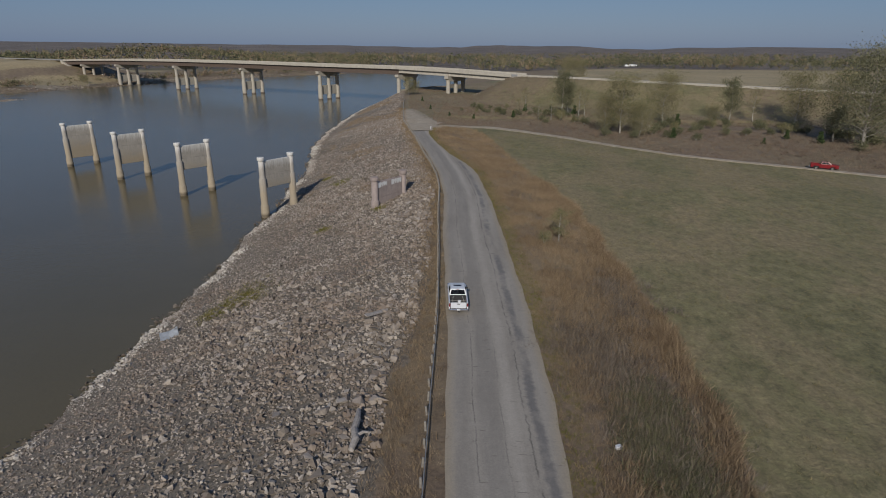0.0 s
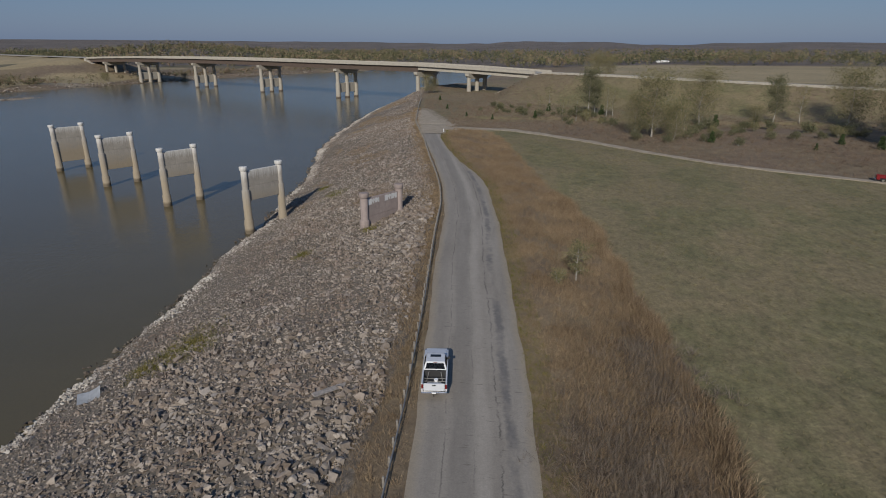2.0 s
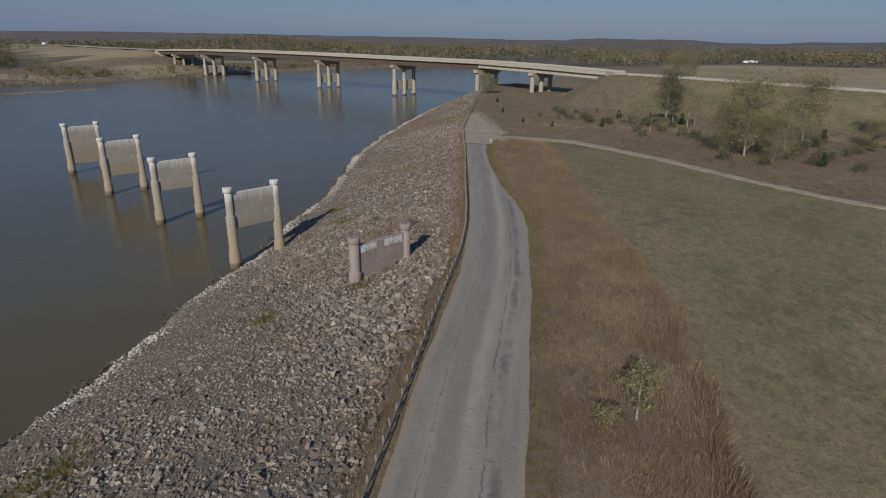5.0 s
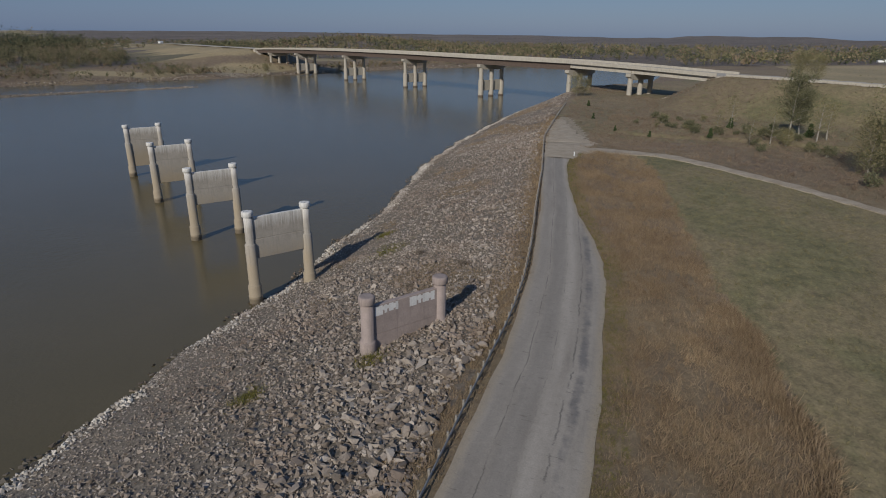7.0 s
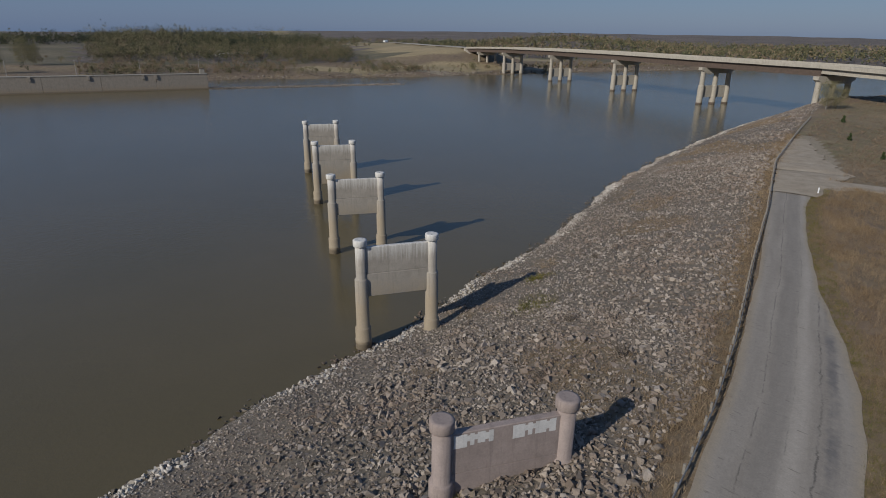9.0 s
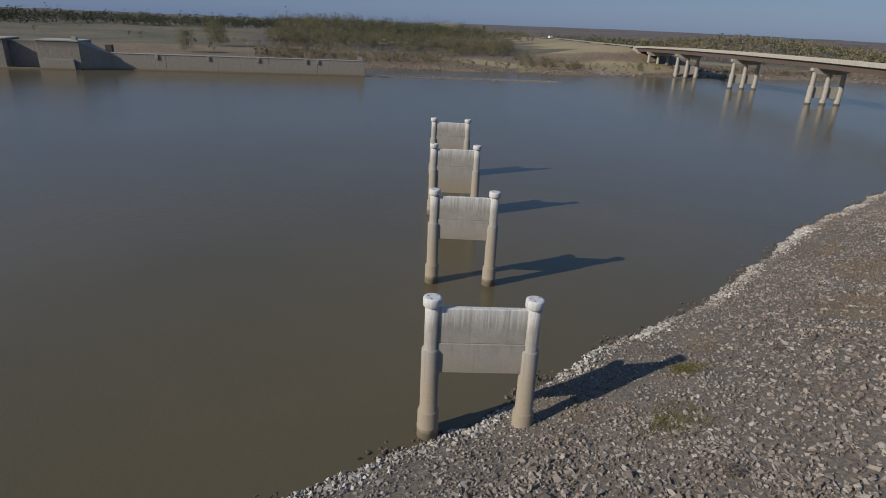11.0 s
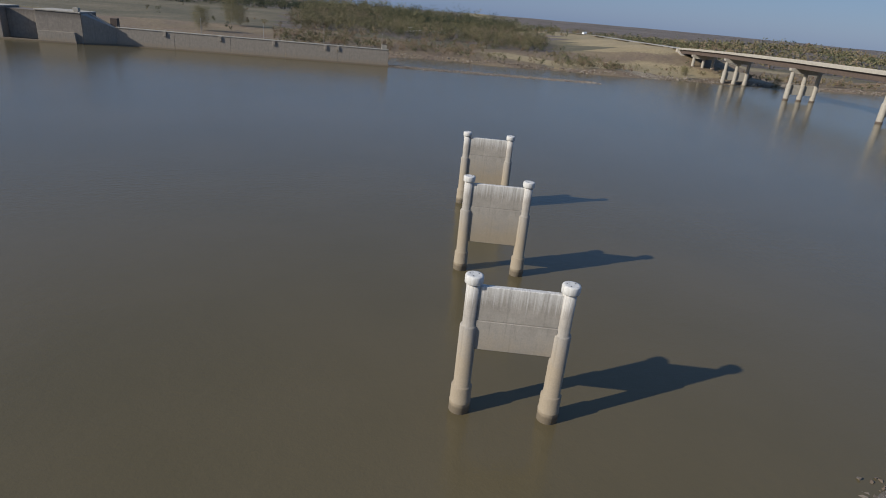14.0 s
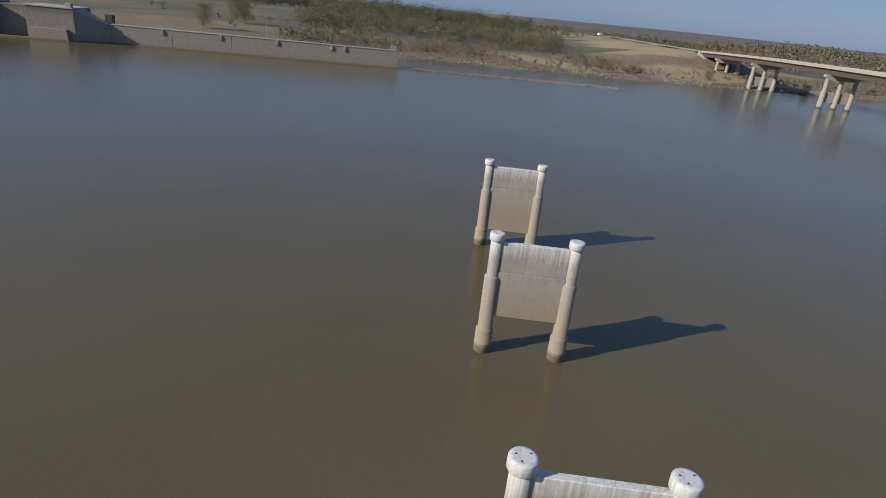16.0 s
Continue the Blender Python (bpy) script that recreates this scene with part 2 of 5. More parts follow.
FOREST, FAR_MEADOW = make_forest(), make_far_meadow()
GROUND, ASPHALT, TRACK, WATER, GLASS = make_ground(), make_asphalt(), make_track(), make_water(), make_glass()
ROCK = make_rock("limestone_rock", (0.108, 0.089, 0.073), (0.222, 0.188, 0.158), (0.368, 0.326, 0.285))
PALE_ROCK = make_rock("bleached_rock", (0.26, 0.235, 0.205), (0.42, 0.385, 0.34), (0.58, 0.545, 0.495))
WET_ROCK = make_rock("wet_rock", (0.045, 0.038, 0.030), (0.085, 0.072, 0.058), (0.15, 0.13, 0.105))
CONCRETE = make_concrete("weathered_concrete", (0.298, 0.275, 0.243), (0.66, 0.655, 0.64), (0.265, 0.213, 0.143), 7.2, 11.5, 0.9)
PINK_CONCRETE = make_concrete("pinkish_concrete", (0.275, 0.228, 0.212), (0.42, 0.40, 0.375), (0.25, 0.22, 0.17), 6.2, 14.6, 0.5)
CAP = make_concrete("whitened_cap", (0.40, 0.39, 0.37), (0.62, 0.62, 0.61), (0.40, 0.38, 0.35), -5.0, 12.0, 0.8)
LOCK_CONCRETE = make_concrete("lock_concrete", (0.285, 0.252, 0.212), (0.30, 0.28, 0.25), (0.27, 0.205, 0.135), 2.0, 9.5, 0.4)
BLOCK_CONCRETE = make_concrete("stained_block_concrete", (0.245, 0.215, 0.182), (0.125, 0.108, 0.092), (0.27, 0.215, 0.15), 1.0, 12.5, 0.85)
PALE_CONCRETE = make_concrete("pale_bridge_concrete", (0.36, 0.335, 0.29), (0.40, 0.38, 0.34), (0.30, 0.26, 0.20), 1.0, 24.0, 0.3)
STEEL = plain("weathering_steel", (0.085, 0.062, 0.050), 0.75, 0.0, 0.25, 1.0)
GALV = plain("dull_galvanised_steel", (0.30, 0.29, 0.275), 0.6, 0.4, 0.3, 3.0)
POST = plain("grey_timber", (0.20, 0.185, 0.165), 0.9, 0.0, 0.3, 5.0)
WHITE = plain("white_paint", (0.74, 0.75, 0.77), 0.35, 0.0, 0.05, 2.0)
WHITE_CAR = plain("white_car_paint", (0.52, 0.54, 0.58), 0.28, 0.0, 0.04, 2.0)
RED_CAR = plain("red_car_paint", (0.17, 0.010, 0.014), 0.3, 0.0, 0.1, 2.0)
CHROME = plain("chrome", (0.6, 0.6, 0.61), 0.2, 0.9, 0.1, 3.0)
RUBBER = plain("black_rubber", (0.02, 0.02, 0.02), 0.85, 0.0, 0.2, 8.0)
DARK = plain("dark_liner", (0.028, 0.028, 0.03), 0.8, 0.0, 0.2, 6.0)
LAMP_RED = plain("red_lens", (0.14, 0.012, 0.012), 0.25, 0.0, 0.1, 4.0)
FLAKED = make_concrete("flaking_white_paint", (0.55, 0.55, 0.55), (0.62, 0.62, 0.62), (0.4, 0.36, 0.33), -9.0, 13.0, 0.4)
TIN = plain("pale_sheet_metal", (0.62, 0.64, 0.66), 0.4, 0.3, 0.12, 2.0)
LOG = plain("bleached_driftwood", (0.27, 0.245, 0.225), 0.9, 0.0, 0.35, 4.0)
BARK = plain("pale_bark", (0.27, 0.25, 0.22), 0.9, 0.0, 0.3, 2.5)
LEAF_A = make_leaf("autumn_leaves", (0.085, 0.086, 0.042), (0.170, 0.156, 0.080), (0.265, 0.228, 0.125))
LEAF_B = make_leaf("olive_leaves", (0.060, 0.068, 0.036), (0.110, 0.112, 0.062), (0.18, 0.165, 0.095))
LEAF_D = make_leaf("dull_olive_leaves", (0.075, 0.080, 0.046), (0.135, 0.132, 0.076), (0.205, 0.19, 0.115))
LEAF_C = make_leaf("cedar_foliage", (0.022, 0.040, 0.014), (0.042, 0.066, 0.024), (0.075, 0.095, 0.036))
WOODS = make_woods("mixed_autumn_woods", [(0.0, (0.042, 0.052, 0.036)), (0.3, (0.082, 0.088, 0.048)), (0.55, (0.140, 0.130, 0.070)), (0.8, (0.178, 0.142, 0.090)), (1.0, (0.195, 0.140, 0.102))])
BRUSH_THICKET = make_woods("reddish_thicket", [(0.0, (0.085, 0.062, 0.046)), (0.5, (0.140, 0.100, 0.074)), (1.0, (0.200, 0.150, 0.105))])
GRASS_BROWN = make_leaf("dry_grass", (0.125, 0.087, 0.054), (0.215, 0.153, 0.094), (0.32, 0.245, 0.158), 0.18)
GRASS_DULL = make_leaf("dull_dry_grass", (0.115, 0.086, 0.062), (0.168, 0.125, 0.090), (0.220, 0.172, 0.126), 0.1)
GRASS_GREEN = make_leaf("short_grass", (0.108, 0.098, 0.047), (0.168, 0.146, 0.074), (0.24, 0.198, 0.108), 0.12)
BRUSH = make_leaf("bare_brush", (0.085, 0.068, 0.052), (0.150, 0.122, 0.096), (0.24, 0.20, 0.165), 0.4)
MOSS = make_leaf("mossy_weeds", (0.075, 0.085, 0.018), (0.135, 0.125, 0.034), (0.20, 0.155, 0.052), 0.6)

# ---- building helpers ----
rng = np.random.default_rng(7)


def part(name, bm, material, parent=None, label=""):
    me = bpy.data.meshes.new(name)
    bm.normal_update()
    bm.to_mesh(me)
    bm.free()
    ob = new(name, me)
    me.materials.append(material)
    if parent:
        ob.parent = parent
    if label:
        ob["label"] = label
    return ob


def raw(name, verts, faces, material, parent=None, smooth=False):
    """One mesh from arrays: verts (n, 3), faces (m, 3) or (m, 4)."""
    verts, faces = np.asarray(verts, np.float32), np.asarray(faces, np.int32)
    me = bpy.data.meshes.new(name)
    k = faces.shape[1]
    me.vertices.add(len(verts))
    me.vertices.foreach_set("co", verts.ravel())
    me.loops.add(faces.size)
    me.loops.foreach_set("vertex_index", faces.ravel())
    me.polygons.add(len(faces))
    me.polygons.foreach_set("loop_start", np.arange(0, faces.size, k, dtype=np.int32))
    me.polygons.foreach_set("use_smooth", np.full(len(faces), smooth))
    me.update(calc_edges=True)
    me.validate()
    ob = new(name, me)
    me.materials.append(material)
    if parent:
        ob.parent = parent
    return ob


def empty(name, m=None):
    ob = new(name)
    if m:
        ob.matrix_world = m
    return ob


def box(bm, lo, hi, bevel=0.0):
    """A box between two corners, with its edges broken."""
    m = Matrix.LocRotScale([(a + b) / 2 for a, b in zip(lo, hi)], None, [b - a for a, b in zip(lo, hi)])
    made = bmesh.ops.create_cube(bm, size=1, matrix=m)
    if bevel:
        edges = {e for v in made["verts"] for e in v.link_edges}
        bmesh.ops.bevel(bm, geom=list(edges), offset=bevel, segments=1, affect="EDGES")
    return bm


def boxed(lo, hi, bevel=0.02):
    return box(bmesh.new(), lo, hi, bevel)


def lathe(profile, n=24):
    """A turned solid from (radius, z) pairs, from the bottom up."""
    bm = bmesh.new()
    rings = [[bm.verts.new((r * math.cos(2 * math.pi * i / n), r * math.sin(2 * math.pi * i / n), z)) for i in range(n)] for r, z in profile]
    for a, b in zip(rings, rings[1:]):
        for i in range(n):
            bm.faces.new((a[i], a[(i + 1) % n], b[(i + 1) % n], b[i]))
    bm.faces.new(rings[0][::-1])
    bm.faces.new(rings[-1])
    return bm


def prism(outline, y0, y1, bevel=0.0):
    """An outline of (x, z) pairs, drawn out from y0 to y1."""
    bm = bmesh.new()
    a = [bm.verts.new((x, y0, z)) for x, z in outline]
    b = [bm.verts.new((x, y1, z)) for x, z in outline]
    n = len(outline)
    bm.faces.new(a)
    bm.faces.new(b[::-1])
    for i in range(n):
        bm.faces.new((a[i], b[i], b[(i + 1) % n], a[(i + 1) % n]))
    bmesh.ops.recalc_face_normals(bm, faces=bm.faces)
    if bevel:
        bmesh.ops.bevel(bm, geom=list(bm.edges), offset=bevel, segments=2, affect="EDGES")
    return bm


def tube(bm, points, radii, n=7):
    """A bent, tapering rod through points."""
    rings = []
    for i, (p, r) in enumerate(zip(points, radii)):
        d = (Vector(points[min(i + 1, len(points) - 1)]) - Vector(points[max(i - 1, 0)])).normalized()
        q = d.to_track_quat("Z", "Y")
        rings.append([bm.verts.new(Vector(p) + q @ Vector((r * math.cos(2 * math.pi * j / n), r * math.sin(2 * math.pi * j / n), 0))) for j in range(n)])
    for a, b in zip(rings, rings[1:]):
        for j in range(n):
            bm.faces.new((a[j], a[(j + 1) % n], b[(j + 1) % n], b[j]))
    bm.faces.new(rings[0][::-1])
    bm.faces.new(rings[-1])
    return bm


def sheet(name, centre_l, centre_r, lift, material, skirt=0.3):
    """A paved strip between two lines of (x, y, z), with a crown, a skirt, and u, v in metres."""
    bm = bmesh.new()
    uvl, uvf = bm.loops.layers.uv.new("UVMap"), bm.loops.layers.uv.new("across")
    rows, run, last = [], 0.0, None
    for (lx, ly, lz), (rx, ry, rz) in zip(centre_l, centre_r):
        mid = Vector(((lx + rx) / 2, (ly + ry) / 2, 0))
        run += (mid - last).length if last else 0.0
        last = mid
        w = math.hypot(rx - lx, ry - ly)
        row = []
        for k in range(11):
            f = (k - 1) / 8
            f = min(max(f, 0.0), 1.0)
            z = lz + (rz - lz) * f + lift * (1 + 0.6 * (1 - (2 * f - 1) ** 2))
            if k in (0, 10):
                z -= skirt
            row.append((bm.verts.new((lx + (rx - lx) * f, ly + (ry - ly) * f, z)), (w * f, run), (f, run)))
        rows.append(row)
    for a, b in zip(rows, rows[1:]):
        for k in range(10):
            quad = (a[k], a[k + 1], b[k + 1], b[k])
            f = bm.faces.new([q[0] for q in quad])
            for loop, q in zip(f.loops, quad):
                loop[uvl].uv, loop[uvf].uv = q[1], q[2]
    return part(name, bm, material)

# ---- the lie of the land ----
SHORE = np.array([(-400, -46), (-60, -41), (20, -38.7), (45, -38.3), (66, -38.7), (80, -39.7), (93, -40.9), (105, -42.7), (116, -43.0), (127, -44.2), (140, -46.5), (155, -48.4), (167, -49.6), (185, -54.4), (200, -58.6),
                  (214, -61.2), (250, -66), (300, -69.5), (340, -71.5), (385, -70), (410, -65), (430, -57), (470, -40), (520, -32), (600, -28), (760, -24), (850, -32), (950, -45), (1000, -70), (1100, 100)], float)
SHORE_Y = np.arange(-400.0, 1100.0, 1.0)
SHORE = np.stack([SHORE_Y, np.interp(SHORE_Y, SHORE[:, 0], SHORE[:, 1]) + (0.28 * np.sin(SHORE_Y * 0.17) + 0.25 * np.sin(SHORE_Y * 0.47 + 1) + 0.16 * np.sin(SHORE_Y * 1.21) + 0.12 * np.sin(SHORE_Y * 2.3)) * (SHORE_Y < 430)], -1)
FAR = np.array([(-900, -700), (60, -480), (200, -452), (288, -428), (342, -405), (424, -369), (481, -348), (551, -330), (671, -299), (758, -248), (923, -151), (1000, -60), (1100, 150)], float)
RAIL = np.array([(-400, 4), (-30, 3.2), (24, 1.1), (35, 0.5), (50, -0.2), (68, -1.6), (92, -3.7), (107, -4.8), (118, -6.3), (131, -8.8), (149, -12.8), (175, -18.2), (215, -27.4), (275, -36), (330, -43), (400, -50), (440, -30), (500, 5), (1100, 330)], float)
ROAD_L = np.array([(-400, 6.5), (-30, 4.6), (24, 2.4), (44, 1.2), (62, -0.4), (81, -2.2), (100, -3.4), (108, -4.5), (119, -6.0), (131, -8.4), (149, -12.1), (169, -16.8), (194, -22.2), (215, -26)], float)
ROAD_R = np.array([(-400, 14), (-30, 11.8), (25, 10.25), (37, 9.95), (50, 9.25), (66, 7.95), (85, 6.3), (99, 5.0), (109, 3.7), (120, 2.3), (126, 1.2), (133, -0.9), (145, -5.2), (161, -9.8), (180, -14.3), (194, -15.8), (215, -19)], float)
TALL = np.array([(-400, 24), (28, 21.9), (42, 23.1), (55, 22.5), (72, 21.2), (96, 20), (111, 17.6), (127, 13.4), (159, 8.0), (190, 2.5), (206, -4)], float)
LANE = [(-17, 196), (-12, 203), (-5, 206.5), (4, 206), (14, 198), (28, 184.5), (42, 166), (53, 154.5), (65, 147), (82, 139), (93, 132.5), (120, 117), (180, 80), (300, 0)]
BR_D, BR_N, BR_0 = np.array([0.882, -0.471]), np.array([0.471, 0.882]), np.array([-116.7, 415.1])


# bearing and height of the far ridge
RIDGE = np.array([(-3.2, 20), (-1.6, 12), (-1.2, 18), (-1.0, 40), (-0.85, 46), (-0.7, 51), (-0.5, 48), (-0.42, 45), (-0.25, 45), (-0.12, 37), (-0.05, 38), (-0.02, 52), (0.155, 49), (0.185, 35), (0.257, 34), (0.285, 44), (0.44, 53), (0.55, 44), (3.2, 40)])


def along(table, y):
    return np.interp(y, table[:, 0], table[:, 1])


def step(a, b, v):
    f = np.clip((v - a) / (b - a), 0, 1)
    return f * f * (3 - 2 * f)


def wave(x, y, s):
    return (np.sin(x * s + 1.3 * np.sin(y * s * 0.7)) + np.sin(y * s * 1.1 + 1.7 * np.sin(x * s * 0.6 + 2))) * 0.5


def stations(x, y):
    px, py = x - BR_0[0], y - BR_0[1]
    return px * BR_D[0] + py * BR_D[1], px * BR_N[0] + py * BR_N[1] - 9.0


def height(x, y):
    x, y = np.asarray(x, float), np.asarray(y, float)
    sh, fb, xr = along(SHORE, y), along(FAR, y), along(RAIL, y)
    d, u = x - sh, np.clip((x - sh) / np.maximum(xr - sh, 6), 0, 1)
    near = 9.7 * (1 - (1 - u) ** 1.25)
    near = near + 0.1 * wave(x, y, 0.9) * (u < 0.97) * (u > 0)
    near = near - 0.75 * step(2, 14, x - np.interp(y, ROAD_R[:, 0], ROAD_R[:, 1])) * (y < 240)
    near = near - 0.75 * step(200, 240, y) * step(4, 30, x - xr)
    near = near + 0.25 * wave(x, y, 0.05) * step(20, 60, x - xr)
    near = np.where(d < 0, np.maximum(d * 0.35, -4), near)
    e = fb - x
    far = np.where(e < 0, np.maximum(e * 0.3, -4), np.minimum(e * 0.28, 2.6) + 4.0 * step(15, 110, e) + 0.4 * wave(x, y, 0.04) * step(20, 60, e))
    z = np.where(d > e, near, far)
    s, p = stations(x, y)
    top = 20.5 - 0.016 * np.maximum(s - 170, 0)
    bank = top - np.maximum(np.abs(p) - 12, 0) * 0.30 - np.maximum(151 - s, 0) * 0.5
    z = np.where((d > 0) & (s > 80), np.maximum(z, bank), z)
    bank = 20.6 - np.maximum(np.abs(p) - 12, 0) * np.where(p < 0, 0.13, 0.3) - np.maximum(s + 345, 0) * 0.35 - 0.010 * np.maximum(-s - 420, 0)
    z = np.where((e > 0) & (s < -285) & (s > -1400), np.maximum(z, bank), z)
    z = z + 19 * np.exp(-((x + 600) / 130) ** 2 - ((y - 1080) / 200) ** 2)
    z = z + 9 * np.exp(-((x + 840) / 190) ** 2 - ((y - 500) / 240) ** 2) + 8 * np.exp(-((x + 1250) / 350) ** 2 - ((y - 200) / 500) ** 2)
    r, az = np.hypot(x - 5, y - 60), np.arctan2(x - 5, y - 60)
    far = step(2300, 4000, r)
    return (z + 3 * step(1200, 2200, r) * (1 + wave(x, y, 0.004))) * (1 - far) + far * (np.interp(az, RIDGE[:, 0], RIDGE[:, 1]) + 1.5 * np.sin(az * 67) + np.sin(az * 151))


def line_of(lo, hi, fine, a, b):
    """Grid lines: even between lo and hi, then ever wider, out to a and b."""
    mid = list(np.arange(lo, hi + 0.01, fine))
    left, right, w = [lo], [hi], fine
    while left[-1] > a:
        w = min(w * 1.11, 160)
        left.append(left[-1] - w)
    w = fine
    while right[-1] < b:
        w = min(w * 1.11, 160)
        right.append(right[-1] + w)
    return np.array(left[:0:-1] + mid + right[1:])


def weedy(x, y):
    """Where brown weeds have overgrown the stones."""
    return wave(x + 9, y, 0.10) + 0.6 * wave(x, y, 0.31) > np.where(y > 112, 0.48, 1.15)


def to_lane(x, y):
    """Distance to the dusty lane."""
    best = np.full(np.shape(x), 1e9)
    for (ax, ay), (bx, by) in zip(LANE, LANE[1:]):
        dx, dy = bx - ax, by - ay
        f = np.clip(((x - ax) * dx + (y - ay) * dy) / (dx * dx + dy * dy), 0, 1)
        best = np.minimum(best, np.hypot(x - ax - f * dx, y - ay - f * dy))
    return best


LANE_Y = sorted((p for p in LANE if p[0] >= 4), key=lambda p: p[0])


def lane_y(x):
    return np.interp(x, [p[0] for p in LANE_Y], [p[1] for p in LANE_Y])


def build_ground():
    xs, ys = line_of(-82, 100, 1.3, -4900, 4900), line_of(10, 250, 1.4, -1500, 4900)
    X, Y = np.meshgrid(xs, ys)
    Z = height(X, Y)
    nx, ny = len(xs), len(ys)
    i = np.arange(nx * ny).reshape(ny, nx)
    quads = np.stack([i[:-1, :-1], i[:-1, 1:], i[1:, 1:], i[1:, :-1]], -1).reshape(-1, 4)
    ob = raw("ground", np.stack([X, Y, Z], -1).reshape(-1, 3), quads, GROUND, smooth=True)
    x, y = X.ravel(), Y.ravel()
    ob.data.materials.append(FOREST)
    mx, my = x[quads].mean(1), y[quads].mean(1)
    ms, mp = stations(mx, my)
    meadow = (along(FAR, my) - mx > 120 + 30 * np.sin(my * 0.03)) & ~((ms < -334) & (np.abs(mp) < 75)) & (my < 900)
    ob.data.materials.append(FAR_MEADOW)
    woody = ((np.hypot(mx - 5, my - 60) > np.where(np.arctan2(mx - 5, my - 60) < -0.6, 1150, 1500)) & (np.abs(mp) > 60))
    far_az = np.degrees(np.arctan2(mx - 5, my - 60))
    far_r = np.hypot(mx - 5, my - 60)
    woody |= (far_az > -72) & (far_az < -50) & (far_r > 625) & (far_r < 1010) & (np.abs(mp) > 40)
    woody |= (far_az > -44) & (far_az < 45) & (far_r > 830) & (np.abs(mp) > 40) & ~((mx > 80) & (my < 890))
    ob.data.polygons.foreach_set("material_index", np.where(woody, 1, np.where(meadow, 2, 0)).astype(np.int32))
    d, e = x - along(SHORE, y), along(FAR, y) - x
    xr = along(RAIL, y)
    zone = np.zeros((len(x), 4), np.float32)
    zone[:, 0] = ((d > -6) & (x < xr - 1.2 - 2.4 * step(70, 25, y)) & (y < 420)) * np.where(weedy(x, y), 0.5, 1.0) + ((e > -8) & (e < 3 + 3 * wave(x, y, 0.13)) & (d > 0) & (y > 120))
    zone[:, 1] = np.maximum((x > along(TALL, y)) & (y < lane_y(x)) & (y < 206), 0.5 * ((y > 230) & (y < 560) & (d > 30)) + 0.2 * ((y > 250) & (wave(x, y, 0.02) > 0.2) & (d > 40)))
    s, p = stations(x, y)
    zone[:, 3] = ((y > 480) & (d > 60) & (x > 90) & (wave(x, y, 0.006) > -0.75) & (y < 900)) | ((e > 60) & (s < -344) & (np.abs(p) < 90)) | ((e > 25) & (e < 70) & (y > 380) & (y < 560))
    zone[:, 1] = np.maximum(zone[:, 1], 0.62 * (e > 130))
    fork = (x < xr + np.interp(y, [190, 200, 226, 262], [6, 12, 11, 4])) & (x > xr + 0.6) & (y > 192) & (y < 262)
    zone[:, 2] = fork | (e > 2) & (e < 26) & (y > 380) & (y < 600) & (wave(x, y, 0.11) > 0.1)
    ca = ob.data.color_attributes.new("zone", "FLOAT_COLOR", "POINT")
    ca.data.foreach_set("color", zone.ravel())
    tagged(ob, "rolling brown and green autumn grassland", "ground", kind="structure")


build_ground()
ys = np.concatenate([np.arange(-120, 20, 4.0), np.arange(20, 197, 2.0)])
wob = 0.05 * np.sin(ys * 0.31) + 0.05 * np.sin(ys * 0.83)
road = sheet("road", [(along(ROAD_L, y) + w, y, 9.72) for y, w in zip(ys, wob)], [(along(ROAD_R, y) - w * 1.4, y, 9.72) for y, w in zip(ys, wob)], 0.07, ASPHALT)
tagged(road, "worn grey asphalt road with tarred cracks", "road", kind="structure")


def resample(points, gap):
    out = []
    for (ax, ay), (bx, by) in zip(points, points[1:]):
        n = max(1, int(math.hypot(bx - ax, by - ay) / gap))
        out += [(ax + (bx - ax) * k / n, ay + (by - ay) * k / n) for k in range(n)]
    return out + [points[-1]]


def strip(name, points, half, lift, material, label, category):
    pts = resample(points, 2.0)
    pts = [((a[0] + b[0] + c[0]) / 3, (a[1] + b[1] + c[1]) / 3) for a, b, c in zip(pts, pts[1:], pts[2:])]
    left, right = [], []
    for k, p in enumerate(pts):
        q, o = pts[min(k + 1, len(pts) - 1)], pts[max(k - 1, 0)]
        t = Vector((q[0] - o[0], q[1] - o[1])).normalized()
        h = (half if isinstance(half, float) else float(np.interp(k / (len(pts) - 1), *half))) * (1 + 0.12 * math.sin(k * 1.3) + 0.1 * math.sin(k * 3.1))
        for side, sign in ((left, -1), (right, 1)):
            a, b = p[0] + sign * t.y * h, p[1] - sign * t.x * h
            side.append((a, b, float(height(a, b))))
    return tagged(sheet(name, left, right, lift, material, 0.25), label, category, kind="structure")


strip("dirt_lane", LANE, ([0, 0.03, 0.09, 0.2, 1], [3.0, 2.8, 1.8, 1.25, 1.25]), 0.12, TRACK, "pale dusty gravel lane beside the meadow", "lane")
strip("gravel_turnout", [(-17.8, 186), (-18.6, 196), (-19.0, 206), (-23, 218), (-27.5, 234), (-32, 254)], ([0, 0.15, 0.35, 0.5, 0.75, 1], [3.4, 4.4, 7.0, 5.2, 3.6, 2.0]), 0.18, TRACK, "pale gravel turnout where the road ends", "gravel area")
hw = [tuple(BR_0 + BR_D * s + BR_N * 9) for s in np.arange(150, 900, 20.0)]
strip("highway", hw, 9.5, 0.08, PALE_CONCRETE, "pale concrete highway on a grassy embankment", "road")
hw = [tuple(BR_0 + BR_D * s + BR_N * 9) for s in np.arange(-345, -1300, -20.0)]
strip("highway", hw, 9.5, 0.08, PALE_CONCRETE, "pale concrete highway on a grassy embankment", "road")

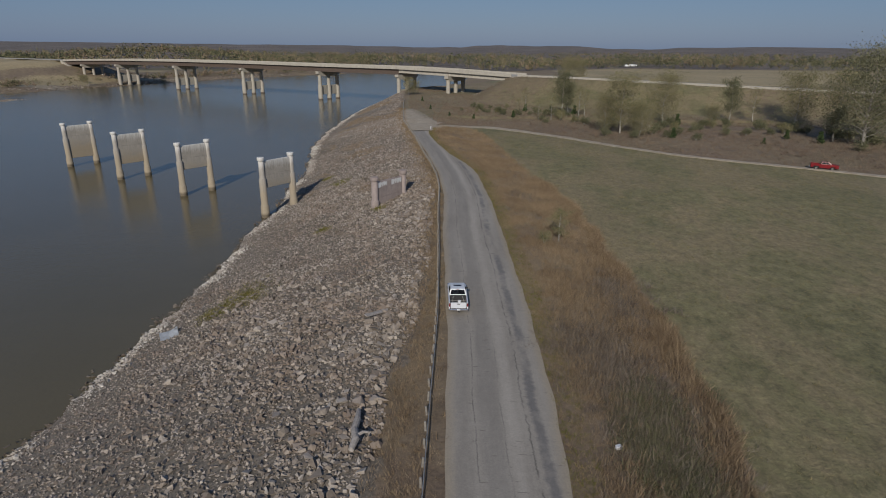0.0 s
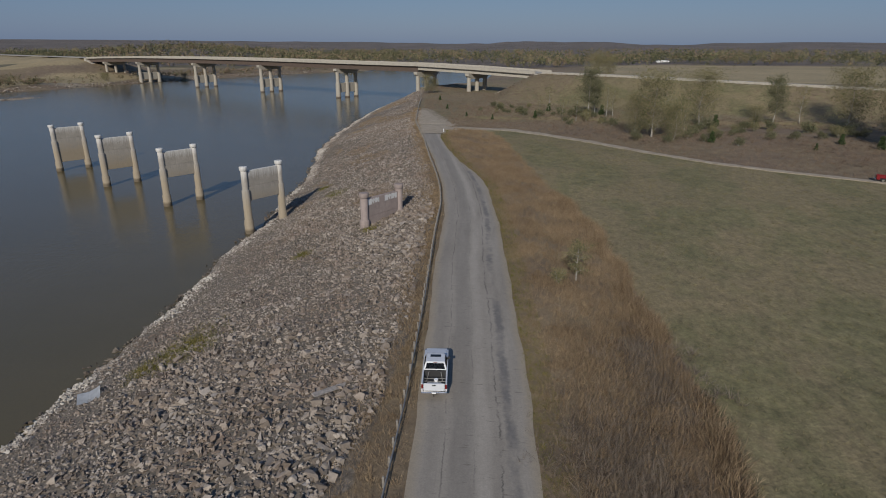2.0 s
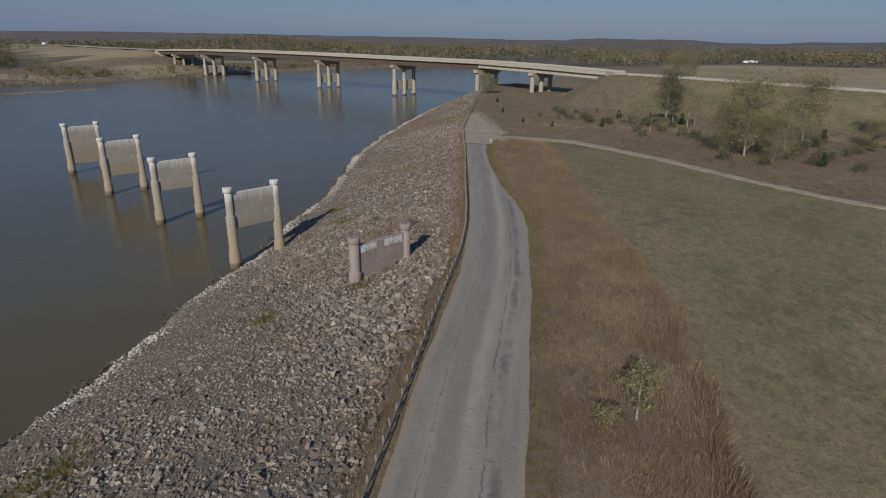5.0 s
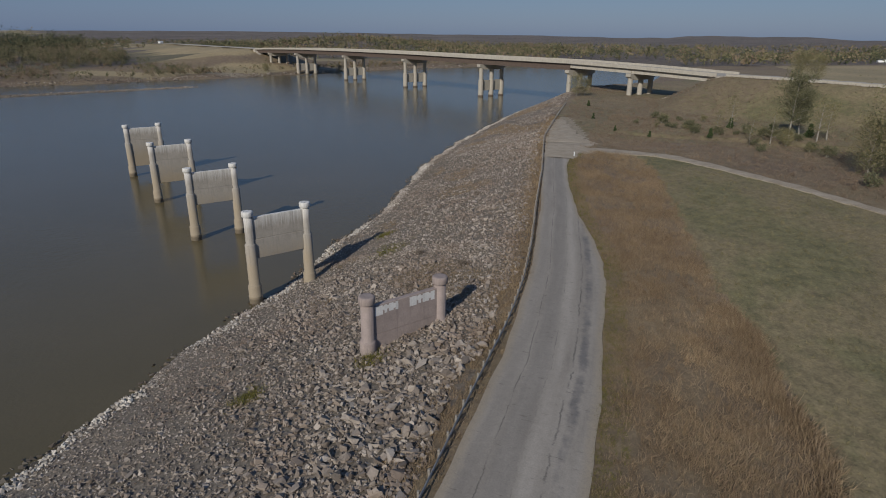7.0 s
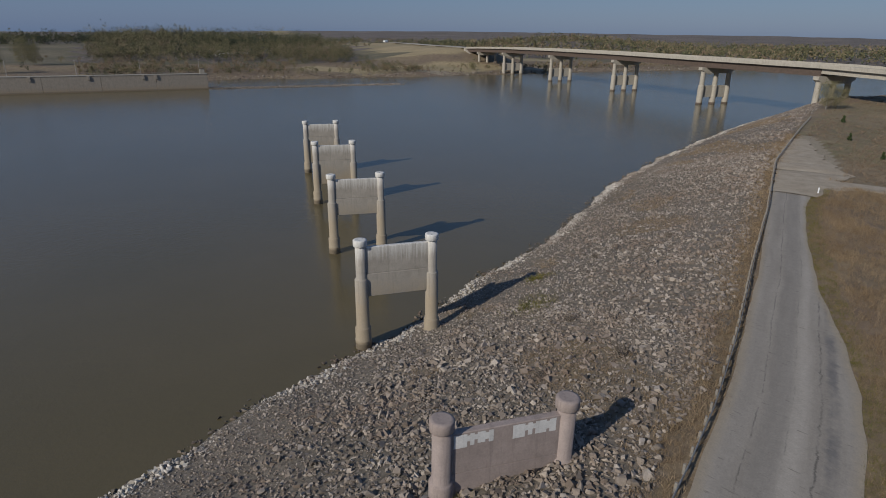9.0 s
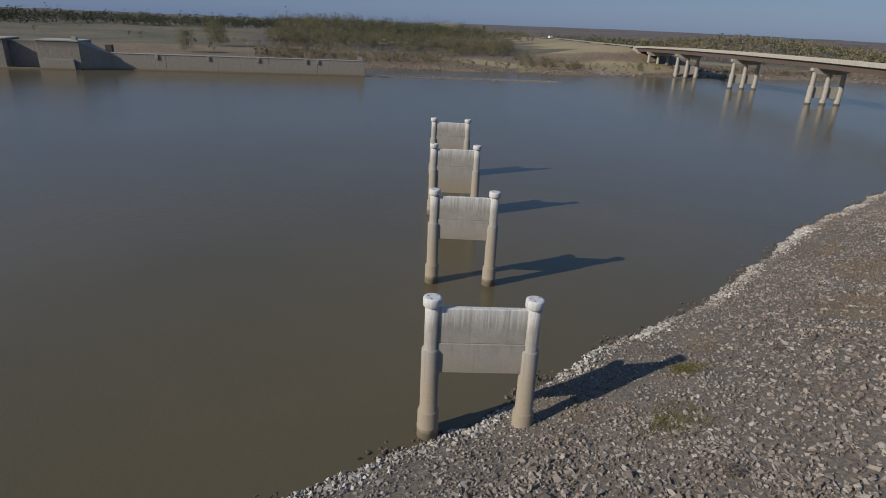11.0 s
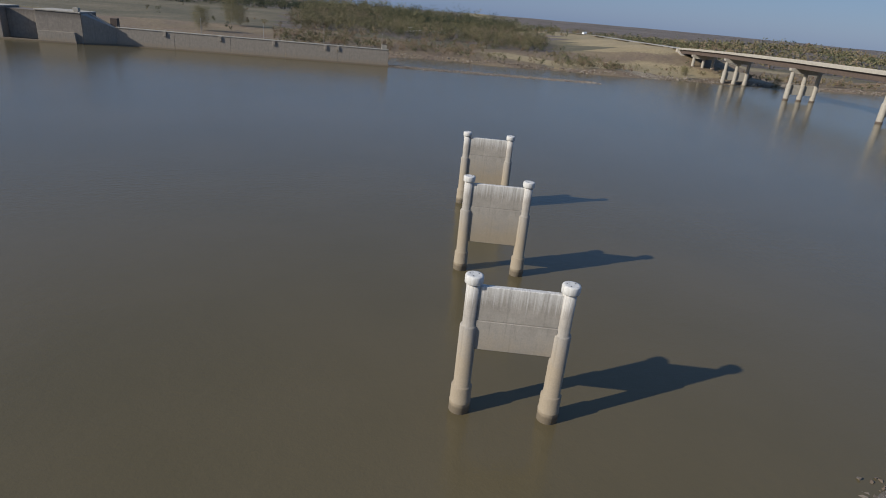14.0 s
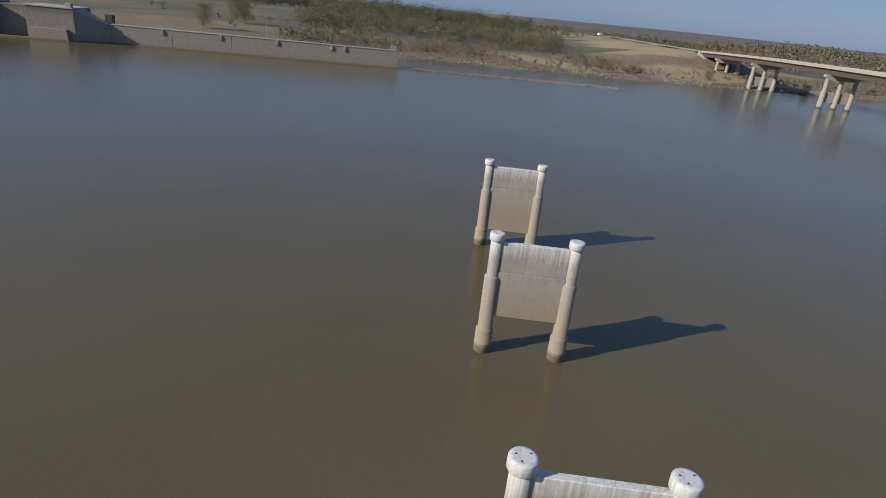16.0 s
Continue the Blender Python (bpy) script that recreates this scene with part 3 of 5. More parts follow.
bm = bmesh.new()
bmesh.ops.create_grid(bm, x_segments=2, y_segments=2, size=1, matrix=Matrix.Translation((-300, 300, 0)) @ Matrix.Diagonal((800, 1400, 1, 1)))
tagged(part("water", bm, WATER), "calm muddy brown river water", "water", kind="structure")

# ---- old bridge piers ----


def old_pier(base, xy, span, turn, low, cap_mat, body_mat, label, group):
    """Two stepped round columns with a wall between them; x runs along the wall."""
    pier = empty("bridge_pier", pose(xy[0], xy[1], 0, 0, 0, turn))
    for k in (0, 1):
        if base:
            prof = [(0.78, 5.0), (0.78, 8.62), (0.72, 8.75), (0.60, 8.80), (0.60, 12.45)]
        else:
            prof = [(0.93, -2.5), (0.93, 0.95), (0.95, 1.0), (0.95, 1.08), (0.91, 1.12), (0.91, 2.55), (0.84, 2.66), (0.75, 2.70), (0.75, 8.50), (0.70, 8.60), (0.58, 8.66), (0.58, 12.45)]
        col = part("column", lathe(prof, 28), body_mat, pier)
        col.location = (span * k, 0, 0)
        cap = part("cap", lathe([(0.58, 12.40), (0.74, 12.46), (0.77, 12.52), (0.77, 13.08), (0.73, 13.16), (0.55, 13.20)], 28), cap_mat, col, "chalky white capped top")
        for m in (col, cap):
            for f in m.data.polygons:
                f.use_smooth = len(f.vertices) == 4
        for a in () if base else (0.6, 2.9, 4.4):
            bolt = boxed((0.4 * math.cos(a) - 0.04, 0.4 * math.sin(a) - 0.04, 13.19), (0.4 * math.cos(a) + 0.04, 0.4 * math.sin(a) + 0.04, 13.24), 0.01)
            part("anchor_bolt", bolt, DARK, cap)
    part("wall", boxed((0.5, -0.26, 9.18), (span - 0.5, 0.26, 12.12 if base else 12.28), 0.05), body_mat, pier)
    part("wall", boxed((0.5, -0.255 if base else -0.33, low), (span - 0.5, 0.255 if base else 0.33, 9.176), 0.01 if base else 0.04), body_mat, pier)
    if base:
        for x0, marks in ((0.66, ((0.85, 0.95), (0.18, 0.55), (0.28, 0.86), (0.2, 0.5), (0.5, 0.8), (0.22, 0.62), (0.3, 0.84))), (4.45, ((0.8, 0.98), (0.2, 0.55), (0.3, 0.9), (0.2, 0.5), (0.75, 0.92), (0.2, 0.7), (0.45, 0.95)))):
            for w, drop in marks:
                part("paint_mark", boxed((x0, -0.272, 12.0 - drop), (x0 + w - 0.004, -0.262, 11.98 - 0.12 * (w < 0.25)), 0.0), FLAKED, pier, "flaking white painted letter block")
                x0 += w
    return tagged(pier, label, "bridge pier", group)


for x, y, span, turn, low in ((-43.95, 116.68, 8.15, 59.8, 6.45), (-71.30, 133.51, 7.84, 57.0, 6.45), (-97.73, 149.45, 7.75, 57.1, 4.25), (-123.83, 165.30, 7.69, 56.7, 2.55)):
    old_pier(False, (x, y), span, turn, low, CAP, CONCRETE, "weathered concrete bridge pier with white caps in water", "old bridge piers")
old_pier(True, (-16.17, 99.73), 8.17, 59.2, 6.0, PINK_CONCRETE, PINK_CONCRETE, "pinkish concrete pier with white paint among rocks", "old bridge piers")

# ---- highway bridge ----
DECK = np.array([(-345, 21.6), (-311, 22.6), (-251, 23.7), (-163.5, 24.4), (-79, 24.5), (1.5, 24.1), (70.5, 23.9), (108, 23.0), (151, 21.5)], float)


def bridge_box(s0, s1, p0, p1, z0, z1, bevel=0.03, zz0=None, zz1=None):
    """A beam from station s0 to s1, between offsets p0 and p1; zz: its heights at the far end."""
    bm = bmesh.new()
    vs = []
    for s, lo, hi in ((s0, z0, z1), (s1, z0 if zz0 is None else zz0, z1 if zz1 is None else zz1)):
        for p, z in ((p0, lo), (p1, lo), (p1, hi), (p0, hi)):
            q = BR_0 + BR_D * s + BR_N * p
            vs.append(bm.verts.new((q[0], q[1], z)))
    for f in ((0, 1, 2, 3), (7, 6, 5, 4), (0, 4, 5, 1), (1, 5, 6, 2), (2, 6, 7, 3), (3, 7, 4, 0)):
        bm.faces.new([vs[i] for i in f])
    bmesh.ops.recalc_face_normals(bm, faces=bm.faces)
    return bm


def pier_cap(s, z):
    """A cross beam whose ends taper upwards; z is its top."""
    bm = bmesh.new()
    out = [(-2.2, z), (-2.2, z - 1.5), (1.4, z - 3.1), (16.6, z - 3.1), (20.2, z - 1.5), (20.2, z)]
    rows = []
    for ds in (-1.35, 1.35):
        q = [BR_0 + BR_D * (s + ds) + BR_N * p for p, h in out]
        rows.append([bm.verts.new((c[0], c[1], h)) for c, (p, h) in zip(q, out)])
    bm.faces.new(rows[0])
    bm.faces.new(rows[1][::-1])
    for i in range(6):
        k = (i + 1) % 6
        bm.faces.new((rows[0][i], rows[1][i], rows[1][k], rows[0][k]))
    bmesh.ops.recalc_face_normals(bm, faces=bm.faces)
    return bm


def highway_bridge():
    br = empty("bridge")
    cuts = [float(v) for v in DECK[:, 0]]
    for a, b in zip(cuts, cuts[1:]):
        za, zb = along(DECK, a), along(DECK, b)
        deck = part("deck", bridge_box(a + 0.05, b - 0.05, -1.4, 19.4, za - 1.6, za - 1.1, 0, zb - 1.6, zb - 1.1), PALE_CONCRETE, br)
        for p in (-1.4, 18.95):
            n = max(2, int((b - a) / 9))
            for k in range(n):
                f0, f1 = k / n, (k + 1) / n
                z0, z1 = za + (zb - za) * f0, za + (zb - za) * f1
                part("parapet", bridge_box(a + (b - a) * f0 + 0.04, a + (b - a) * f1 - 0.04, p, p + 0.45, z0 - 1.1, z0, 0, z1 - 1.1, z1), PALE_CONCRETE, deck)
        deep, mat = (3.3, STEEL) if b <= 71 else (2.2, PALE_CONCRETE)
        for p in (0.2, 4.5, 9.0, 13.5, 17.4):
            part("girder", bridge_box(a + 0.1, b - 0.1, p, p + 0.5, za - 1.6 - deep, za - 1.602, 0, zb - 1.6 - deep, zb - 1.602), mat, br, "dark weathering steel girder" if mat is STEEL else "pale concrete girder")
    for s in cuts[1:-1]:
        zc = along(DECK, s) - 1.6 - (3.304 if s < 71 else 2.204)
        ground = min(float(height(*(BR_0 + BR_D * s + BR_N * p))) for p in (0, 9, 18)) - 1.5
        pier = part("pier_cap", pier_cap(s, zc), PALE_CONCRETE, br)
        for p in (0.2, 9, 17.8):
            c = BR_0 + BR_D * s + BR_N * p
            step_z = 9.7 if s < 50 else 3.0
            low = [(1.62, ground), (1.62, step_z), (1.25, step_z + 0.25)] if s > -300 else [(1.25, ground)]
            col = part("column", lathe(low + [(1.25, zc - 1.6)], 18), PALE_CONCRETE, pier)
            col.location = (c[0], c[1], 0)
            if -200 < s < 50:
                part("tide_band", lathe([(1.66, -1.0), (1.66, 0.7), (1.62, 0.8)], 18), STEEL, col, "dark tide mark at the waterline")
        if -300 < s < 72:
            for p0, p1 in ((1.4, 7.8), (10.2, 16.6)):
                part("web_wall", bridge_box(s - 0.5, s + 0.5, p0, p1, 3.5, 9.7), PALE_CONCRETE, pier)
    for s, z in ((-347, 20.3), (153, 20.1)):
        part("abutment", bridge_box(s - 2, s + 2, -2, 20, z - 5, z + 0.2), PALE_CONCRETE, br)
        out = 1 if s < 0 else -1
        for p in (-1.5, 4.6, 10.7, 16.8):
            part("slope_paving", bridge_box(s + out * 2, s + out * 30, p, p + 5.9, z - 2.8, z - 1.2, 0, z - 14.2, z - 12.6), PALE_CONCRETE, br)
    return tagged(br, "long highway bridge of steel girders on concrete piers", "bridge")


highway_bridge()

barrier = empty("road_barrier")
for s in np.arange(155, 430, 10.0):
    z = 20.5 - 0.016 * max(s - 170, 0)
    part("barrier_block", bridge_box(s, s + 9.92, -1.4, -0.95, z - 0.2, z + 0.85), PALE_CONCRETE, barrier)
tagged(barrier, "pale concrete barrier along the highway embankment", "barrier")

# ---- lock across the river ----
LK_D = Vector((-0.335, -0.942, 0))
LK_0 = Vector((-362.4, 258.7, 0))


def lock_frame(x, y):
    """x runs along the wall away from its tip, y towards the river."""
    return Matrix.Translation((x, y, 0)) @ Matrix.Rotation(math.atan2(LK_D.y, LK_D.x), 4, "Z")


def lock():
    wall = empty("lock_wall", lock_frame(LK_0.x, LK_0.y))
    for i in range(5):
        part("wall_panel", boxed((i * 29.2, -3, -3), ((i + 1) * 29.2 - 0.08, 0, 9.0), 0.12), LOCK_CONCRETE, wall)
        part("coping", boxed((i * 29.2, -3.1, 9.004), ((i + 1) * 29.2 - 0.06, 0.2, 9.45), 0.05), PALE_CONCRETE, wall)
        fender = part("mooring_recess", boxed((36 + 28.5 * i * (i < 4) - 0.7 - 7 * (i == 4), 0.004, 6.6), (36 + 28.5 * i * (i < 4) + 0.7 - 7 * (i == 4), 0.55, 8.99), 0.1), LOCK_CONCRETE, wall)
    part("waterline_ledge", boxed((-0.5, 0.004, -3), (146, 0.5, 0.5), 0.08), LOCK_CONCRETE, wall)
    tagged(wall, "long stained concrete lock guide wall", "wall")
    for i in range(12):
        x = 3 + i * 11.8
        rail = part("hand_rail", boxed((x, -0.25, 10.4), (x + 11.7, -0.18, 10.47), 0.0), GALV, wall)
        for k in range(4):
            part("rail_post", boxed((x + k * 3.9, -0.25, 9.45), (x + k * 3.9 + 0.07, -0.18, 10.4), 0.0), GALV, rail)
    for i in range(4):
        p = LK_0 + LK_D * (4 + 33 * i) + Vector((-1.6, 0.5, 0))
        lamp = empty("lamp_post", Matrix.Translation((p.x, p.y, 9.45)))
        part("pole", lathe([(0.16, 0), (0.09, 8.0)], 8), GALV, lamp)
        part("lamp_head", boxed((-0.3, -0.2, 7.9), (0.9, 0.2, 8.15), 0.04), GALV, lamp)
        tagged(lamp, "thin grey lamp post on the lock wall", "lamp post", "lock lamp posts")
    cab = empty("control_hut", lock_frame(*(LK_0 + LK_D * 2.5).xy))
    part("hut_body", boxed((-1.2, -2.6, 9.45), (1.6, -0.4, 12.0), 0.05), PALE_CONCRETE, cab)
    part("hut_roof", boxed((-1.4, -2.8, 12.004), (1.8, -0.2, 12.3), 0.05), STEEL, cab)
    tagged(cab, "small signal hut at the wall's tip", "hut")
    blk = empty("lock_block", lock_frame(*(LK_0 + LK_D * 146).xy))
    bm = bmesh.new()
    plan = [(0.0, -4.0, 8.6), (0.0, 0.0, 8.6), (13.5, 7.6, 15.0), (13.5, -4.0, 15.0)]
    bot = [bm.verts.new((x, y, -3)) for x, y, z in plan]
    top = [bm.verts.new(p) for p in plan]
    bm.faces.new(bot[::-1])
    bm.faces.new(top)
    for i in range(4):
        bm.faces.new((bot[i], bot[(i + 1) % 4], top[(i + 1) % 4], top[i]))
    bmesh.ops.recalc_face_normals(bm, faces=bm.faces)
    part("block_end", bm, LOCK_CONCRETE, blk, "shaded sloping concrete end wall")
    for a, b, z in ((13.6, 35, 15.0), (51, 100, 15.0), (100.1, 170, 15.0), (170.1, 240, 15.0)):
        part("block", boxed((a, -14, -3), (b, 7.6, z), 0.15), BLOCK_CONCRETE, blk)
        part("coping", boxed((a, -14, z + 0.004), (b, 7.9, z + 0.7), 0.1), PALE_CONCRETE, blk)
    part("gate", boxed((35.1, -14, -3), (50.9, 1.0, 14.6), 0.1), BLOCK_CONCRETE, blk, "recessed lock bay wall")
    part("apron", boxed((13.7, 7.61, -3), (240, 8.6, 0.7), 0.1), LOCK_CONCRETE, blk)
    part("buttress", prism([(16, -3), (34, -3), (34, 5.5), (17, 5.5)], 7.61, 9.6, 0.05), LOCK_CONCRETE, blk)
    for i in range(24):
        part("stair_tread", boxed((1.0 + i * 0.5, -3.5, 9.0 + i * 0.26), (1.6 + i * 0.5, -1.5, 9.3 + i * 0.26), 0.0), GALV, blk)
    part("stair_tower", boxed((0.5, -9, 2), (4.0, -5, 13.5), 0.1), STEEL, blk)
    part("gate_house", boxed((15, 3, 15.7), (17.5, 6, 17.6), 0.1), PALE_CONCRETE, blk)
    for i in range(18):
        part("hand_rail", boxed((15 + i * 5, 7.0, 16.6), (19.8 + i * 5, 7.08, 16.7), 0.0), GALV, blk)
    tagged(blk, "massive stained concrete lock chamber block", "lock")


lock()

# ---- rocks ----
def rock_shapes(n, count):
    """Closed, angular stones: hulls of a few points, as (verts, tris)."""
    out = []
    for i in range(n):
        bm = bmesh.new()
        for k in range(count):
            v = Vector(rng.normal(size=3)).normalized() * rng.uniform(0.75, 1.1)
            bm.verts.new((v.x, v.y * rng.uniform(0.75, 1.0), v.z * 0.72))
        res = bmesh.ops.convex_hull(bm, input=bm.verts)
        bmesh.ops.delete(bm, geom=[g for g in res["geom_interior"] if isinstance(g, bmesh.types.BMVert)], context="VERTS")
        bmesh.ops.triangulate(bm, faces=bm.faces)
        bm.verts.index_update()
        out.append((np.array([v.co for v in bm.verts]), np.array([[v.index for v in f.verts] for f in bm.faces])))
        bm.free()
    return out


SHAPES = rock_shapes(16, 8)
BIG_SHAPES = rock_shapes(12, 13)


def turns(n, tilt=0.5):
    """Random turns about z with some tilt, as n 3 x 3 matrices."""
    a, b, c = rng.uniform(0, 2 * np.pi, n), rng.normal(0, tilt, n), rng.normal(0, tilt, n)
    z, o = np.zeros(n), np.ones(n)
    rz = np.stack([np.cos(a), -np.sin(a), z, np.sin(a), np.cos(a), z, z, z, o], -1).reshape(n, 3, 3)
    rx = np.stack([o, z, z, z, np.cos(b), -np.sin(b), z, np.sin(b), np.cos(b)], -1).reshape(n, 3, 3)
    ry = np.stack([np.cos(c), z, np.sin(c), z, o, z, -np.sin(c), z, np.cos(c)], -1).reshape(n, 3, 3)
    return rz @ rx @ ry


def strew(shapes, pos, size, tilt=0.35, stretch=0.35):
    """Many copies of a few small shapes in one pair of arrays."""
    vs, fs, base = [], [], 0
    pick = rng.integers(0, len(shapes), len(pos))
    for i, (v, f) in enumerate(shapes):
        at = pos[pick == i]
        n = len(at)
        if not n:
            continue
        s = size[pick == i][:, None] * np.exp(rng.normal(0, stretch * 0.6, (n, 3)))
        w = np.einsum("nij,nkj->nki", turns(n, tilt), v[None] * s[:, None, :]) + at[:, None, :]
        vs.append(w.reshape(-1, 3))
        fs.append((f[None] + (base + np.arange(n) * len(v))[:, None, None]).reshape(-1, f.shape[1]))
        base += n * len(v)
    return np.concatenate(vs), np.concatenate(fs)


def on_bank(n, y0, y1, u0, u1):
    y = rng.uniform(y0, y1, n)
    u = rng.uniform(u0, u1, n)
    sh, xr = along(SHORE, y), along(RAIL, y)
    x = sh + u * (xr - sh)
    return x, y, u


def bank_rocks(n, y0, y1, u0, u1, lo, hi, bias=2.2):
    x, y, u = on_bank(n, y0, y1, u0, u1)
    size = lo + (hi - lo) * rng.random(n) ** bias
    grow = (0.72 + 0.45 * (0.5 + 0.5 * wave(x, y, 0.12))) * (0.6 + 0.55 * u)
    gap = along(RAIL, y) - x
    weed = weedy(x, y)
    keep = (gap > 0.9 + 1.0 * (0.5 + 0.5 * np.sin(y * 0.35)) + 2.6 * step(70, 25, y)) & ~(weed & (rng.random(n) < 0.4))
    x, y, size = x[keep], y[keep], (size * grow)[keep]
    return np.stack([x, y, height(x, y) + size * 0.22], -1), size


pos, size = bank_rocks(60000, 8, 132, 0.02, 1.0, 0.12, 0.32, 1.9)
pos2, size2 = bank_rocks(6500, 14, 125, 0.2, 0.97, 0.26, 0.60, 2.2)
pos3, size3 = bank_rocks(25000, 128, 235, 0.02, 1.0, 0.13, 0.40)
pos4, size4 = bank_rocks(7500, 235, 420, 0.02, 1.0, 0.2, 0.5)
near = (pos2[:, 1] > 72) & (pos2[:, 1] < 116) & (pos2[:, 0] > -24)
pick = np.where(near)[0][:300]
rest = np.ones(len(pos2), bool)
rest[pick] = False
v, f = strew(SHAPES + BIG_SHAPES[:3], np.concatenate([pos, pos2[rest], pos3, pos4]), np.concatenate([size, size2[rest], size3, size4]))
riprap = tagged(raw("riprap", v, f, ROCK), "grey angular quarry stones covering the bank", "rocks", kind="stuff")
SINGLE = make_rock("single_stone", (0.145, 0.122, 0.104), (0.215, 0.183, 0.156), (0.30, 0.262, 0.228))
STONE_MESH = []
for sv, sf in BIG_SHAPES:
    o = raw("rock", sv, sf, SINGLE)
    STONE_MESH.append(o.data)
    bpy.data.objects.remove(o)
for k, i in enumerate(pick):
    o = new("rock", STONE_MESH[k % len(STONE_MESH)])
    o.parent = riprap
    s = size2[i]
    o.matrix_basis = Matrix.LocRotScale(pos2[i], Euler((rng.normal(0, 0.4), rng.normal(0, 0.4), rng.uniform(0, 6.28))), (s * rng.uniform(0.8, 1.3), s * rng.uniform(0.7, 1.1), s))
n = 13000
y = rng.uniform(8, 420, n)
x = along(SHORE, y) + np.abs(rng.normal(0, 1.15, n)) - 0.1 + 0.25 * np.sin(y * 0.21)
size = rng.uniform(0.12, 0.34, n) * (1 + (y > 200) * 0.4) * (0.7 + 0.45 * np.sin(y * 0.33) * np.sin(y * 0.11))
v, f = strew(SHAPES, np.stack([x, y, np.maximum(height(x, y), -0.12) + size * 0.35], -1), size)
tagged(raw("waterline_rocks", v, f, PALE_ROCK), "bleached pale stones along the waterline", "rocks", kind="stuff")
n = 1800
y = rng.uniform(8, 330, n)
x = along(SHORE, y) - np.abs(rng.normal(0, 0.75, n)) * (0.6 + 0.6 * np.sin(y * 0.4))
size = rng.uniform(0.12, 0.42, n)
v, f = strew(SHAPES, np.stack([x, y, rng.uniform(-0.12, 0.05, n)], -1), size)
tagged(raw("wet_rocks", v, f, WET_ROCK), "dark wet stones standing in the shallows", "rocks", kind="stuff")
n = 3400
t = rng.random(n)
x, y = -364 + 48 * t ** 0.9 + rng.normal(0, 2.8, n), 260 + 120 * t + rng.normal(0, 1.6, n)
v, f = strew(SHAPES, np.stack([x, y, rng.uniform(-0.3, 0.7, n) * (1.05 - t)], -1), rng.uniform(0.25, 0.65, n))
tagged(raw("rock_dike", v, f, ROCK), "low grey rubble dike awash in the river", "rocks", kind="stuff")
n = 1500
y = rng.uniform(290, 760, n)
x = along(FAR, y) - rng.uniform(-1, 9, n)
v, f = strew(SHAPES, np.stack([x, y, height(x, y) + 0.1], -1), rng.uniform(0.35, 1.0, n))
tagged(raw("far_bank_rocks", v, f, ROCK), "scattered grey stones on the far bank", "rocks", kind="stuff")

# ---- guard rail ----
def guard_rail():
    gr = empty("guard_rail")
    pts = resample([(along(RAIL, y), y) for y in np.arange(-20, 310, 3.0)], 3.0)
    run, marks, last = 0.0, [], None
    for p in pts:
        if last:
            run += math.hypot(p[0] - last[0], p[1] - last[1])
        marks.append(run)
        last = p
    total = run

    def at(d):
        return float(np.interp(d, marks, [p[0] for p in pts])), float(np.interp(d, marks, [p[1] for p in pts]))

    shape = [(0.00, 0.40), (0.04, 0.43), (0.04, 0.48), (0.0, 0.52), (0.0, 0.55), (0.04, 0.59), (0.04, 0.64), (0.0, 0.67), (-0.02, 0.67), (-0.02, 0.40)]
    n = int(total / 3.81)
    for i in range(n):
        a, b = at(i * 3.81), at((i + 1) * 3.81 + 0.05)
        t = Vector((b[0] - a[0], b[1] - a[1], 0)).normalized()
        side = Vector((t.y, -t.x, 0))
        bm = bmesh.new()
        ends = []
        sag = rng.normal(0, 0.03)
        for p in (a, b):
            g = 9.68 if p[1] < 205 else float(height(*p)) + 0.05
            ends.append([bm.verts.new(Vector((p[0], p[1], g + z + sag)) + side * o) for o, z in shape])
        for k in range(len(shape)):
            m = (k + 1) % len(shape)
            bm.faces.new((ends[0][k], ends[0][m], ends[1][m], ends[1][k]))
        part("beam", bm, GALV, gr)
    block = part("post", boxed((-0.08, -0.09, -0.25), (0.08, 0.09, 0.72), 0.02), POST, gr, "weathered grey timber post")
    mesh = block.data
    for i in range(int(total / 1.905)):
        p, q = at(i * 1.905), at(i * 1.905 + 0.5)
        o = block if i == 0 else new("post", mesh)
        o.parent = gr
        g = 9.68 if p[1] < 205 else float(height(*p)) + 0.05
        ang = math.atan2(q[1] - p[1], q[0] - p[0]) - math.pi / 2
        o.matrix_basis = Matrix.LocRotScale((p[0] - 0.17, p[1], g), Euler((rng.normal(0, 0.04), rng.normal(0, 0.05), ang)), (1, 1, 1))
        if i:
            o["label"] = block["label"]
    return tagged(gr, "rusty steel guard rail on grey timber posts", "guard rail")


guard_rail()

# ---- pickup trucks ----
def wheel(parent, x, y):
    hub = part("wheel", lathe([(0.22, -0.13), (0.36, -0.13), (0.40, -0.08), (0.40, 0.08), (0.36, 0.13), (0.22, 0.13)], 20), RUBBER, parent)
    hub.matrix_basis = Matrix.Translation((x, y, 0.40)) @ Matrix.Rotation(math.pi / 2, 4, "Y")
    rim = part("rim", lathe([(0.05, -0.135), (0.23, -0.14), (0.23, 0.14), (0.05, 0.135)], 14), CHROME, hub)


